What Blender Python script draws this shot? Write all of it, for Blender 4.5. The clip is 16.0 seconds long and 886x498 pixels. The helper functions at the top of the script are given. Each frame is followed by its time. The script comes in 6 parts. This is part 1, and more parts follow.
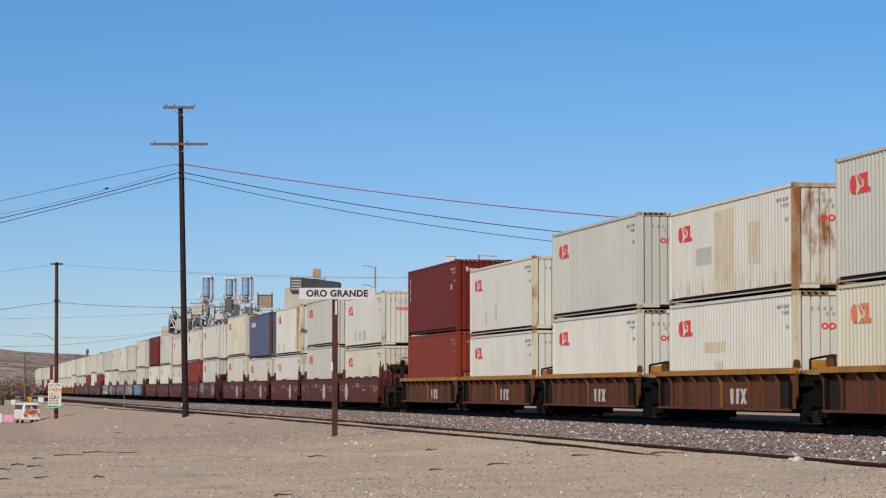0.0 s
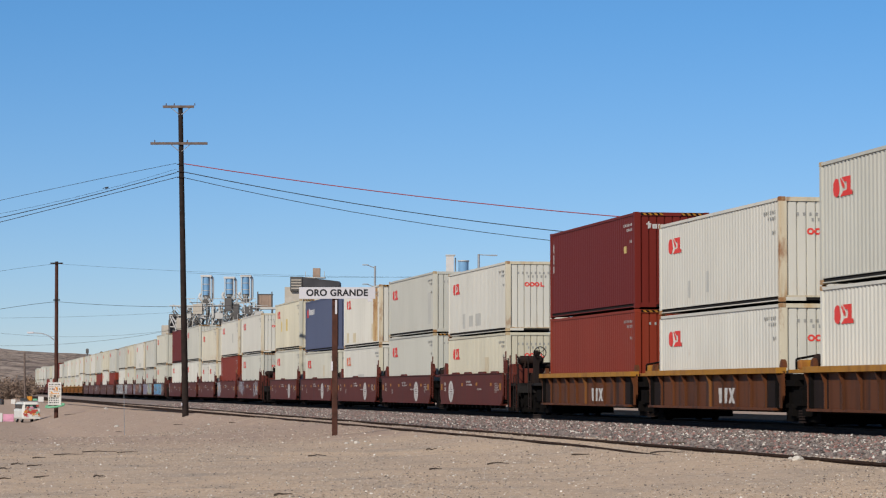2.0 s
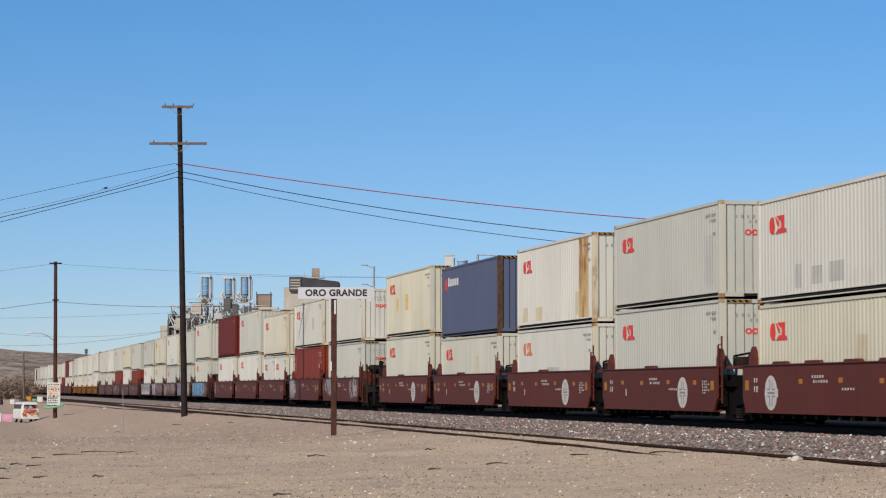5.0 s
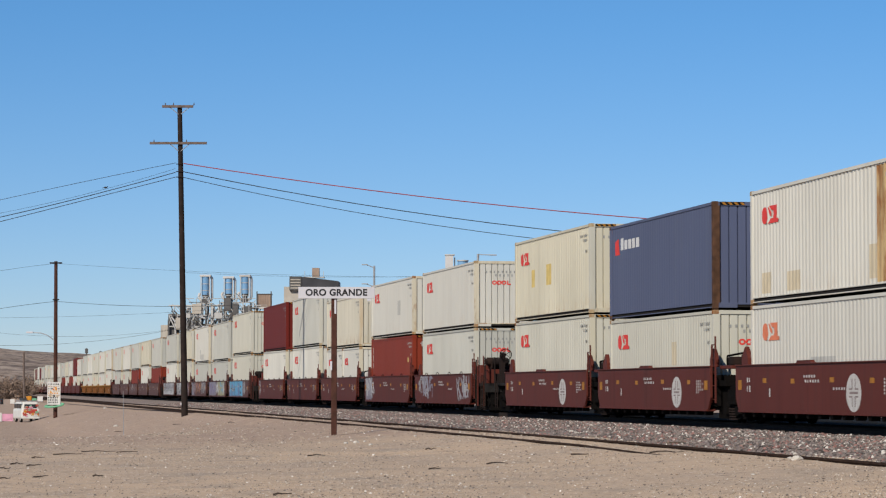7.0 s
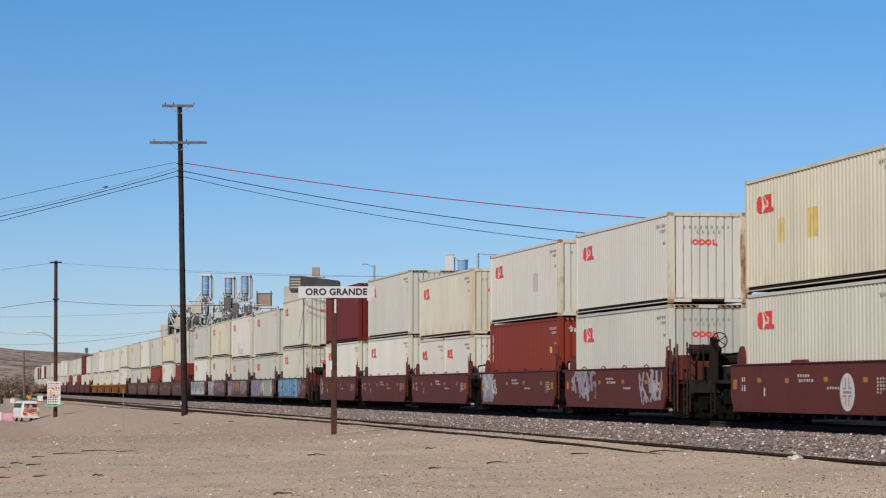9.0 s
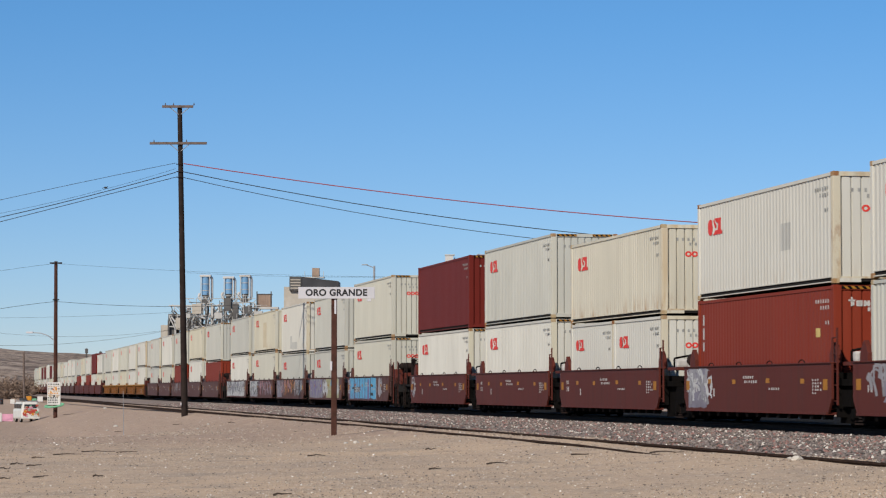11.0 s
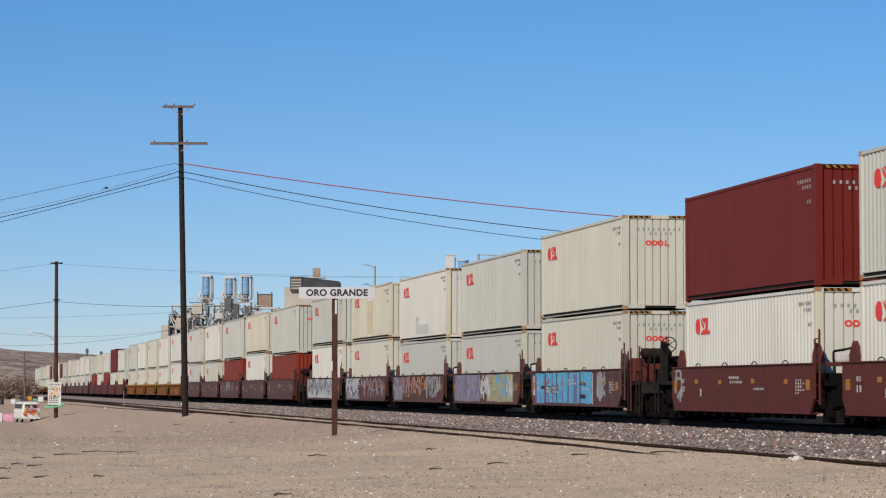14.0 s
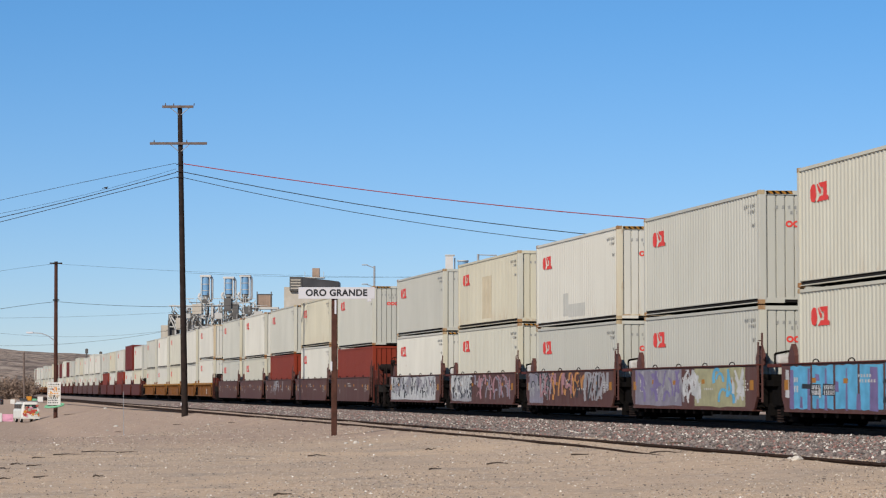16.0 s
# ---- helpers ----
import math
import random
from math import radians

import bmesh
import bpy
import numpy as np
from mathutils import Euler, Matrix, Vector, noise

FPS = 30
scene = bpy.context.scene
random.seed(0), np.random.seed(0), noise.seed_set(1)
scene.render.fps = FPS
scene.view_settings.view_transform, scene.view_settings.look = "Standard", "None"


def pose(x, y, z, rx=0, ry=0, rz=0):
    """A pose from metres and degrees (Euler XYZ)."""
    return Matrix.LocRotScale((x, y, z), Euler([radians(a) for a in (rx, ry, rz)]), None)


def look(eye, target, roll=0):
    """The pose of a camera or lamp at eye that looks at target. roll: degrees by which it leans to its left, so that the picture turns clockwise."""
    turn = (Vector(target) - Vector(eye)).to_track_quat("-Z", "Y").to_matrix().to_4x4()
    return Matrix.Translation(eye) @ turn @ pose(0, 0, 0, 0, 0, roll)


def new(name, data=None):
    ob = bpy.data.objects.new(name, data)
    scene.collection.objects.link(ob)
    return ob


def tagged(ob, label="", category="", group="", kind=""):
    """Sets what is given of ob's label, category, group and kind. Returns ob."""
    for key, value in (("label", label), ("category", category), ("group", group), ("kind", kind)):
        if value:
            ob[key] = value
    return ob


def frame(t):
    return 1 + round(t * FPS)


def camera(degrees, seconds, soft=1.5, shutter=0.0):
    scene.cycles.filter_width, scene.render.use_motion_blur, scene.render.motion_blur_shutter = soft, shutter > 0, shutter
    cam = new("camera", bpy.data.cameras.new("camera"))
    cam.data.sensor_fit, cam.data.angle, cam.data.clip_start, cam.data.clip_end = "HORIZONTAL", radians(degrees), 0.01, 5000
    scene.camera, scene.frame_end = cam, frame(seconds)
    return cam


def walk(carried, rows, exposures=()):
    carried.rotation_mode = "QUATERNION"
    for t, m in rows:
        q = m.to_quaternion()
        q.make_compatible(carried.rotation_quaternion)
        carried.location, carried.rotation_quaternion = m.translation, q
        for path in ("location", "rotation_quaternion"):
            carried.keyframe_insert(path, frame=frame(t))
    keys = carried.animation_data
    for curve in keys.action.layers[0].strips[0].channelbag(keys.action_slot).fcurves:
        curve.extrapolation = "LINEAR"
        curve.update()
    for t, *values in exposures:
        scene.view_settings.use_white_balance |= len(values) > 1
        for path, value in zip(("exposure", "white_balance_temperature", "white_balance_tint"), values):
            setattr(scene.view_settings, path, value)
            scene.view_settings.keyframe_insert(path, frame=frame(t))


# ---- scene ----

# ---------------------------------------------------------------- camera
EYE = 1.65
cam = camera(18.99, 16.0, soft=1.2, shutter=0.15)
CAM_AT = (0.0, 0.0, EYE)
PITCH = 3.04
# the tripod trembles a little: (seconds, turn, tilt) in hundredths of a degree
TREMBLE = [(0, 1.7, 1.6), (0.5, 1.9, 1.6), (1, 2.7, 1.6), (1.5, 2.6, 0.7), (2, 1.6, 0.2), (2.5, 0.7, 0.1), (3, 0, 0), (3.5, -0.9, 0.2), (4, -0.9, 0.6), (6.5, 0, 0), (7, 0, -0.4), (7.5, 0, -1.6), (9, 0, -1.7),
           (11.5, 0, 0), (12.5, 0.2, 0), (13.5, 0.3, 0), (14, 1.2, 0), (14.5, 2.2, 0), (15, 1.9, 0), (15.5, 0.8, 0.2), (16, 0.3, 0.2)]
walk(cam, [(t, pose(*CAM_AT, 90 + PITCH + 0.01 * v, 0, 0.01 * h)) for t, h, v in TREMBLE], exposures=[(0.0, -0.10), (15.0, -0.10), (15.5, -0.02), (16.0, 0.0)])

# ---------------------------------------------------------------- daylight
SUN_TRAVEL = Vector((0.402, 0.725, -0.559)).normalized()
world = bpy.data.worlds.new("sky")
scene.world = world
world.use_nodes = True
wn = world.node_tree.nodes
sky = wn.new("ShaderNodeTexSky")
sky.sky_type, sky.sun_disc = "NISHITA", False
sky.sun_elevation = math.asin(-SUN_TRAVEL.z)
sky.sun_rotation = math.atan2(-SUN_TRAVEL.x, -SUN_TRAVEL.y)
sky.air_density, sky.dust_density, sky.ozone_density = 0.65, 0.1, 3.0
tint = wn.new("ShaderNodeMix")
tint.data_type, tint.blend_type = "RGBA", "MULTIPLY"
tint.inputs[0].default_value = 1.0
# desert dust pales the sky towards the horizon
way = wn.new("ShaderNodeTexCoord")
height = wn.new("ShaderNodeSeparateXYZ")
haze = wn.new("ShaderNodeValToRGB")
haze.color_ramp.elements.new(0.14)
for stop, (at_z, rgb) in zip(haze.color_ramp.elements, ((0.0, (0.89, 0.89, 1.00)), (0.14, (0.60, 0.99, 1.22)), (0.45, (0.72, 0.95, 1.17)))):
    stop.position, stop.color = at_z, (*rgb, 1)
world.node_tree.links.new(way.outputs["Generated"], height.inputs[0])
world.node_tree.links.new(height.outputs[2], haze.inputs[0])
world.node_tree.links.new(haze.outputs[0], tint.inputs[7])
world.node_tree.links.new(sky.outputs[0], tint.inputs[6])
world.node_tree.links.new(tint.outputs[2], wn["Background"].inputs[0])
wn["Background"].inputs[1].default_value = 0.088
sun = new("sun", bpy.data.lights.new("sun", "SUN"))
sun.data.energy, sun.data.angle, sun.data.color = 4.9, radians(0.53), (1.0, 0.925, 0.82)
sun.matrix_world = look((0, 0, 60), Vector((0, 0, 60)) + SUN_TRAVEL)


# ---------------------------------------------------------------- small builders
def box(bm, x0, x1, y0, y1, z0, z1, bevel=0.0):
    made = bmesh.ops.create_cube(bm, size=1.0)["verts"]
    for v in made:
        v.co = Vector(((x0 + x1) / 2 + v.co.x * (x1 - x0), (y0 + y1) / 2 + v.co.y * (y1 - y0), (z0 + z1) / 2 + v.co.z * (z1 - z0)))
    if bevel:
        edges = list({e for v in made for e in v.link_edges})
        bmesh.ops.bevel(bm, geom=edges, offset=bevel, segments=2, affect="EDGES", profile=0.6)
    return bm


def bar(bm, a, b, r, sides=8, r2=None):
    """A round bar from a to b."""
    a, b = Vector(a), Vector(b)
    m = Matrix.Translation((a + b) / 2) @ (b - a).to_track_quat("Z", "Y").to_matrix().to_4x4()
    bmesh.ops.create_cone(bm, cap_ends=True, segments=sides, radius1=r, radius2=r if r2 is None else r2, depth=(b - a).length, matrix=m)
    return bm


def sheet(bm, points):
    """One face through the points."""
    return bm.faces.new([bm.verts.new(p) for p in points])


def prism(bm, outline, y0, y1):
    """An outline in x and z, drawn out from y0 to y1."""
    a = [bm.verts.new((x, y0, z)) for x, z in outline]
    b = [bm.verts.new((x, y1, z)) for x, z in outline]
    bm.faces.new(a)
    bm.faces.new(b[::-1])
    for i in range(len(a)):
        j = (i + 1) % len(a)
        bm.faces.new((a[j], a[i], b[i], b[j]))
    return bm


def mesh_of(name, bm, material):
    bmesh.ops.recalc_face_normals(bm, faces=bm.faces)
    data = bpy.data.meshes.new(name)
    bm.to_mesh(data)
    bm.free()
    data.materials.append(material)
    return data


def part(name, bm, material, parent=None, label=""):
    ob = new(name, mesh_of(name, bm, material))
    ob.parent = parent
    return tagged(ob, label)


SHARED = {}


def shared_part(name, key, build, material, parent, label=""):
    """Like part(), on mesh data kept under a key, so that alike parts share it."""
    key = (name, key, material.name)
    if key not in SHARED:
        bm = bmesh.new()
        build(bm)
        SHARED[key] = mesh_of(name, bm, material)
    ob = new(name, SHARED[key])
    ob.parent = parent
    return tagged(ob, label)


# ---------------------------------------------------------------- materials
def material(name, rough=0.7, metal=0.0, gloss=0.22):
    m = bpy.data.materials.new(name)
    m.use_nodes = True
    n, l = m.node_tree.nodes, m.node_tree.links
    b = n["Principled BSDF"]
    b.inputs["Roughness"].default_value, b.inputs["Metallic"].default_value, b.inputs["Specular IOR Level"].default_value = rough, metal, gloss
    return m, n, l, b


def mixed(n, l, fac, a, b, mode="MIX"):
    k = n.new("ShaderNodeMix")
    k.data_type, k.blend_type = "RGBA", mode
    for i, v in ((0, fac), (6, a), (7, b)):
        if isinstance(v, (int, float)):
            k.inputs[i].default_value = v
        elif isinstance(v, tuple):
            k.inputs[i].default_value = (*v, 1)
        else:
            l.new(v, k.inputs[i])
    return k.outputs[2]


def ramp(n, l, value, lo, hi):
    k = n.new("ShaderNodeMapRange")
    l.new(value, k.inputs[0])
    k.inputs[1].default_value, k.inputs[2].default_value = lo, hi
    return k.outputs[0]


def noisy(n, l, scale, stretch=(1, 1, 1), detail=4.0, vary=True, rough=0.55):
    tc = n.new("ShaderNodeTexCoord")
    mp = n.new("ShaderNodeMapping")
    mp.inputs[3].default_value = stretch
    l.new(tc.outputs["Object"], mp.inputs[0])
    if vary:
        oi = n.new("ShaderNodeObjectInfo")
        mul = n.new("ShaderNodeMath")
        mul.operation = "MULTIPLY"
        l.new(oi.outputs["Random"], mul.inputs[0])
        mul.inputs[1].default_value = 61.0
        l.new(mul.outputs[0], mp.inputs[1])
    t = n.new("ShaderNodeTexNoise")
    t.inputs["Scale"].default_value, t.inputs["Detail"].default_value, t.inputs["Roughness"].default_value = scale, detail, rough
    l.new(mp.outputs[0], t.inputs["Vector"])
    return t.outputs[0]


def bumped(n, l, b, value, strength, distance):
    k = n.new("ShaderNodeBump")
    k.inputs["Strength"].default_value, k.inputs["Distance"].default_value = strength, distance
    l.new(value, k.inputs["Height"])
    l.new(k.outputs[0], b.inputs["Normal"])


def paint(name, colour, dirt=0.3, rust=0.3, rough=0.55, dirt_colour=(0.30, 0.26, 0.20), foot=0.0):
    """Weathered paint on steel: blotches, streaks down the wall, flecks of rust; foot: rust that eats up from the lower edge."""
    m, n, l, b = material(name, rough, gloss=0.10)

    def times(v, k):
        q = n.new("ShaderNodeMath")
        q.operation = "MULTIPLY"
        l.new(v, q.inputs[0])
        if isinstance(k, float):
            q.inputs[1].default_value = k
        else:
            l.new(k, q.inputs[1])
        return q.outputs[0]
    oi = n.new("ShaderNodeObjectInfo")
    tone = mixed(n, l, oi.outputs["Random"], tuple(x * 0.94 for x in colour), tuple(min(1, x * 1.05) for x in colour))
    c = mixed(n, l, ramp(n, l, noisy(n, l, 0.45, (1, 1, 0.6)), 0.35, 0.75), tone, tuple(x * 0.88 for x in colour))
    c = mixed(n, l, times(ramp(n, l, noisy(n, l, 1.6, (1.5, 1.5, 0.10), 5), 0.50, 0.80), float(dirt)), c, dirt_colour)
    c = mixed(n, l, times(ramp(n, l, noisy(n, l, 3.5, (1.0, 1.0, 0.05), 4), 0.55, 0.75), dirt * 0.8), c, tuple(x * 0.55 for x in colour))
    if rust:
        c = mixed(n, l, ramp(n, l, noisy(n, l, 1.1, (1, 1, 0.35), 8, rough=0.7), 0.72 - 0.13 * rust, 0.80 - 0.10 * rust), c, (0.22, 0.085, 0.03))
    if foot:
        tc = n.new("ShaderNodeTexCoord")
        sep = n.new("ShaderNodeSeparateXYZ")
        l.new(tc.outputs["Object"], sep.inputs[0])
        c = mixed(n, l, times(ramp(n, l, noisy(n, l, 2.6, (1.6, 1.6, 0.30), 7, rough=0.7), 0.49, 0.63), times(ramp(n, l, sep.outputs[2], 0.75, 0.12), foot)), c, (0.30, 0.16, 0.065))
    l.new(c, b.inputs["Base Color"])
    bumped(n, l, b, noisy(n, l, 9, detail=3), 0.12, 0.01)
    return m


def speckled(name, colours, scales, rough=0.95, bump=(0.8, 0.04), vary=False, gloss=0.22):
    """Ground-like surface: colours mixed by noise of several sizes."""
    m, n, l, b = material(name, rough, gloss=gloss)
    c = colours[0]
    for k, (colour, (scale, lo, hi)) in enumerate(zip(colours[1:], scales)):
        c = mixed(n, l, ramp(n, l, noisy(n, l, scale, detail=6, vary=vary), lo, hi), c, colour)
    l.new(c, b.inputs["Base Color"])
    bumped(n, l, b, noisy(n, l, scales[-1][0], detail=6, vary=vary), *bump)
    return m


def plain(name, colour, rough=0.6, metal=0.0, grain=6.0, depth=0.25, gloss=0.22):
    m, n, l, b = material(name, rough, metal, gloss)
    l.new(mixed(n, l, ramp(n, l, noisy(n, l, grain, detail=6), 0.35, 0.7), colour, tuple(x * (1 - depth) for x in colour)), b.inputs["Base Color"])
    return m


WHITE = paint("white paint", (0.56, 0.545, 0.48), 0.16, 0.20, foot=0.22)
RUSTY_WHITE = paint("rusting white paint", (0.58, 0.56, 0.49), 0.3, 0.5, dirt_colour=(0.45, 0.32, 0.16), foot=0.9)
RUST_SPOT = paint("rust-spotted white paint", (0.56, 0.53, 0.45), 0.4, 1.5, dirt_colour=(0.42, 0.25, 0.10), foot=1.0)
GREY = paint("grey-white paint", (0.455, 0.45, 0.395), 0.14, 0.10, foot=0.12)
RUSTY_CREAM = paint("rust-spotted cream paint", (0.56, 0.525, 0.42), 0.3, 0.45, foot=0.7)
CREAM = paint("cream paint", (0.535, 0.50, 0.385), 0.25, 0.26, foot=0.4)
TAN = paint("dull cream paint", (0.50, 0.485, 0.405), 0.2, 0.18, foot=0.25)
MAROON = paint("dark red paint", (0.135, 0.018, 0.013), 0.12, 0.08, dirt_colour=(0.17, 0.05, 0.04))
BRICK_RED = paint("brick red paint", (0.205, 0.032, 0.016), 0.18, 0.15, dirt_colour=(0.22, 0.08, 0.05))
BLUE = paint("slate blue paint", (0.090, 0.106, 0.172), 0.25, 0.3, dirt_colour=(0.13, 0.14, 0.17))
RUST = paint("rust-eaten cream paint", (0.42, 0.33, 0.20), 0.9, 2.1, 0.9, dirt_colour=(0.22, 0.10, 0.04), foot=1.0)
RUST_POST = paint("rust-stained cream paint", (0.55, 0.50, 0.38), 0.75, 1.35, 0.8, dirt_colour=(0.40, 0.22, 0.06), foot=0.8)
RUST_SHEET = paint("heavily rusted sheet", (0.46, 0.33, 0.17), 1.2, 1.5, 0.9, dirt_colour=(0.24, 0.10, 0.035))
BEIGE_PATCH = plain("beige repair paint", (0.51, 0.44, 0.31), 0.7, grain=1.5, depth=0.2)
GREY_PATCH = plain("grey repair paint", (0.40, 0.395, 0.36), 0.7, grain=1.5, depth=0.12)
YELLOW_PATCH = plain("yellow chalk paint", (0.58, 0.44, 0.16), 0.7, grain=1.5, depth=0.3)
RUSTED = plain("rusted steel", (0.10, 0.05, 0.028), 0.9, grain=5, depth=0.6)
UNDERSIDE = plain("dark steel", (0.022, 0.020, 0.019), 0.9, gloss=0.08)
CAR_BROWN = paint("maroon freight car paint", (0.098, 0.024, 0.017), 0.6, 0.25, dirt_colour=(0.058, 0.027, 0.021))
CAR_DULL = paint("dusty brown freight car paint", (0.092, 0.040, 0.033), 0.7, 0.4, dirt_colour=(0.115, 0.085, 0.075))
CAR_RUST = paint("rust-brown freight car paint", (0.105, 0.037, 0.015), 1.3, 0.5, dirt_colour=(0.018, 0.014, 0.012))
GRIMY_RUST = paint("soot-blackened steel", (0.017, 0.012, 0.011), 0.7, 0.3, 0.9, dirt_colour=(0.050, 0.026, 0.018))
CAR_YELLOW = paint("worn yellow paint", (0.33, 0.155, 0.025), 0.9, 1.1, dirt_colour=(0.16, 0.075, 0.03))
CAR_ORANGE = paint("faded orange-brown freight car paint", (0.18, 0.075, 0.024), 0.8, 0.8, dirt_colour=(0.09, 0.045, 0.025))
# grimy steel; its near-black also paints the shade under and between cars
BLACK = plain("grimy black steel and undercar shade", (0.008, 0.007, 0.0065), 0.95, gloss=0.02)
RED_INK = plain("red emblem paint", (0.66, 0.05, 0.04), 0.6, depth=0.12)
ORANGE_INK = plain("faded orange emblem paint", (0.68, 0.20, 0.10), 0.6, depth=0.2)
GREY_INK = plain("grey stencil paint", (0.31, 0.31, 0.29), 0.7)
WHITE_INK = plain("white stencil paint", (0.50, 0.48, 0.45), 0.7)
SIGN_WHITE = plain("white lettering paint", (0.62, 0.62, 0.60), 0.6, depth=0.12)
YELLOW_INK = plain("yellow reflector", (0.36, 0.155, 0.02), 0.6)
WOOD = plain("dark creosoted wood", (0.026, 0.017, 0.014), 0.9, grain=3, depth=0.5)

# ---------------------------------------------------------------- the line of the track
HEADING, NEAR_X, NEAR_Y = -0.17253, 10.1663, 60.0
BENDS = ([-40, 60, 160, 260, 360, 450, 540, 630, 720, 1100],
         [-0.0005, -0.00006, 0.00004, -0.00004, 0.00006, -0.0001, 0.0001, 0.00048, 0.00048, 0.00048])
STEP = 2.0
LINE_S = np.arange(-120.0, 1200.0, STEP)
bend = np.interp(LINE_S, *BENDS)
LINE_TH = np.concatenate([[0.0], np.cumsum((bend[1:] + bend[:-1]) / 2 * STEP)])
ZERO = int(120 / STEP)
LINE_TH += HEADING - LINE_TH[ZERO]
LINE_X, LINE_Y = np.cumsum(np.sin(LINE_TH) * STEP), np.cumsum(np.cos(LINE_TH) * STEP)
LINE_X += NEAR_X - LINE_X[ZERO]
LINE_Y += NEAR_Y - LINE_Y[ZERO]
HALF_W = 1.219


def on_line(s, side=0.0, z=0.0):
    """Pose on the track's centre line, s metres along it; side: metres towards the camera's side."""
    th, x, y = (float(np.interp(s, LINE_S, v)) for v in (LINE_TH, LINE_X, LINE_Y))
    off = HALF_W - side
    return Matrix.Translation((x + off * math.cos(th), y - off * math.sin(th), z)) @ Matrix.Rotation(math.pi / 2 - th, 4, "Z")


BALLAST_TOP = EYE - 1.09
RAIL_TOP = BALLAST_TOP + 0.165
WELL_FLOOR = EYE - 0.21
SPEED = (15.1253, 0.0008)
FIRST, PITCH_U, SET_LENGTH = 4.2846, 15.5242, 81.6689
PLAY = [-0.27, -0.21, 0.18, 0.12, -0.25, 0.13, 0.4, 0.03, 0.29, -0.28, 0.29, -0.34, 0.31, -0.03, -0.07, -0.07, -0.12, -0.05, -0.19, -0.11]


def gone(t):
    return SPEED[0] * t + SPEED[1] * t * t


def unit_s(i):
    """Where the middle of unit i stands along the line at the start."""
    return FIRST + (i // 5) * SET_LENGTH + (i % 5) * PITCH_U - 6.096 + (PLAY[i] if i < 20 else 0)


MOVERS = []
WHEELS = []

# ---------------------------------------------------------------- ground
U = Vector((math.sin(HEADING), math.cos(HEADING)))
R = Vector((math.cos(HEADING), -math.sin(HEADING)))


def ground_height(a, p):
    """a: metres ahead along the track's direction, p: metres to its side from the camera."""
    near = np.interp(p, [-60, 2, 9, 11, 12.4, 15.0, 16.0, 18.0, 25, 27, 34, 60], [0.05, 0.05, 0.20, 0.30, 0.40, 0.42, 0.42, 0.32, 0.32, 0.3, 0.1, 0.0])
    far = np.interp(p, [-60, -5, 2, 4.5, 6.5, 9.0, 11.2, 12.2, 14.2, 16.0, 18.0, 25, 27, 34, 60], [-1.5, -1.5, -1.45, -1.40, -0.86, -0.3, 0.08, 0.40, 0.425, 0.42, 0.32, 0.32, 0.3, 0.1, 0.0])
    w = np.clip((a - 85) / 60, 0, 1)
    w = w * w * (3 - 2 * w)
    z = near * (1 - w) + far * w
    rise = np.clip((a - 260) / 200, 0, 1)
    low = np.clip((9 - p) / 4, 0, 1)
    return z + rise * low * 0.9


def build_ground():
    a = np.concatenate([np.arange(-200, 20, 20), np.arange(20, 120, 1.0), np.arange(120, 300, 3.0), np.arange(300, 700, 10), [750, 900, 1200, 1800, 2800, 4500]])
    p = np.concatenate([[-3000, -1500, -700, -300, -120, -60, -30], np.arange(-16, 20, 0.5), np.arange(20, 36, 1.0), [45, 60, 120, 300, 700, 1500, 3000]])
    rng = np.random.default_rng(3)
    verts, faces = [], []
    for i, ai in enumerate(a):
        bow = float(np.interp(ai, LINE_S + 60 * math.cos(HEADING), LINE_TH - HEADING)) if ai > 560 else 0.0
        shift = max(0.0, ai - 600) * bow * 0.5
        for pj in p:
            q = U * ai + R * (pj + shift)
            z = float(ground_height(ai, pj)) + (0.02 * noise.noise((q.x * 0.5, q.y * 0.35, 0)) + 0.03 * noise.noise((q.x * 0.12, q.y * 0.1, 3)) if pj < 16.0 else 0)
            verts.append((q.x, q.y, z))
    w = len(p)
    for i in range(len(a) - 1):
        for j in range(w - 1):
            faces.append((i * w + j, i * w + j + 1, (i + 1) * w + j + 1, (i + 1) * w + j))
    data = bpy.data.meshes.new("ground")
    data.from_pydata(verts, [], faces)
    data.polygons.foreach_set("use_smooth", [True] * len(faces))
    data.materials.append(EARTH)
    return tagged(new("ground", data), "dry sandy gravel ground beside the railway", "ground", kind="structure")


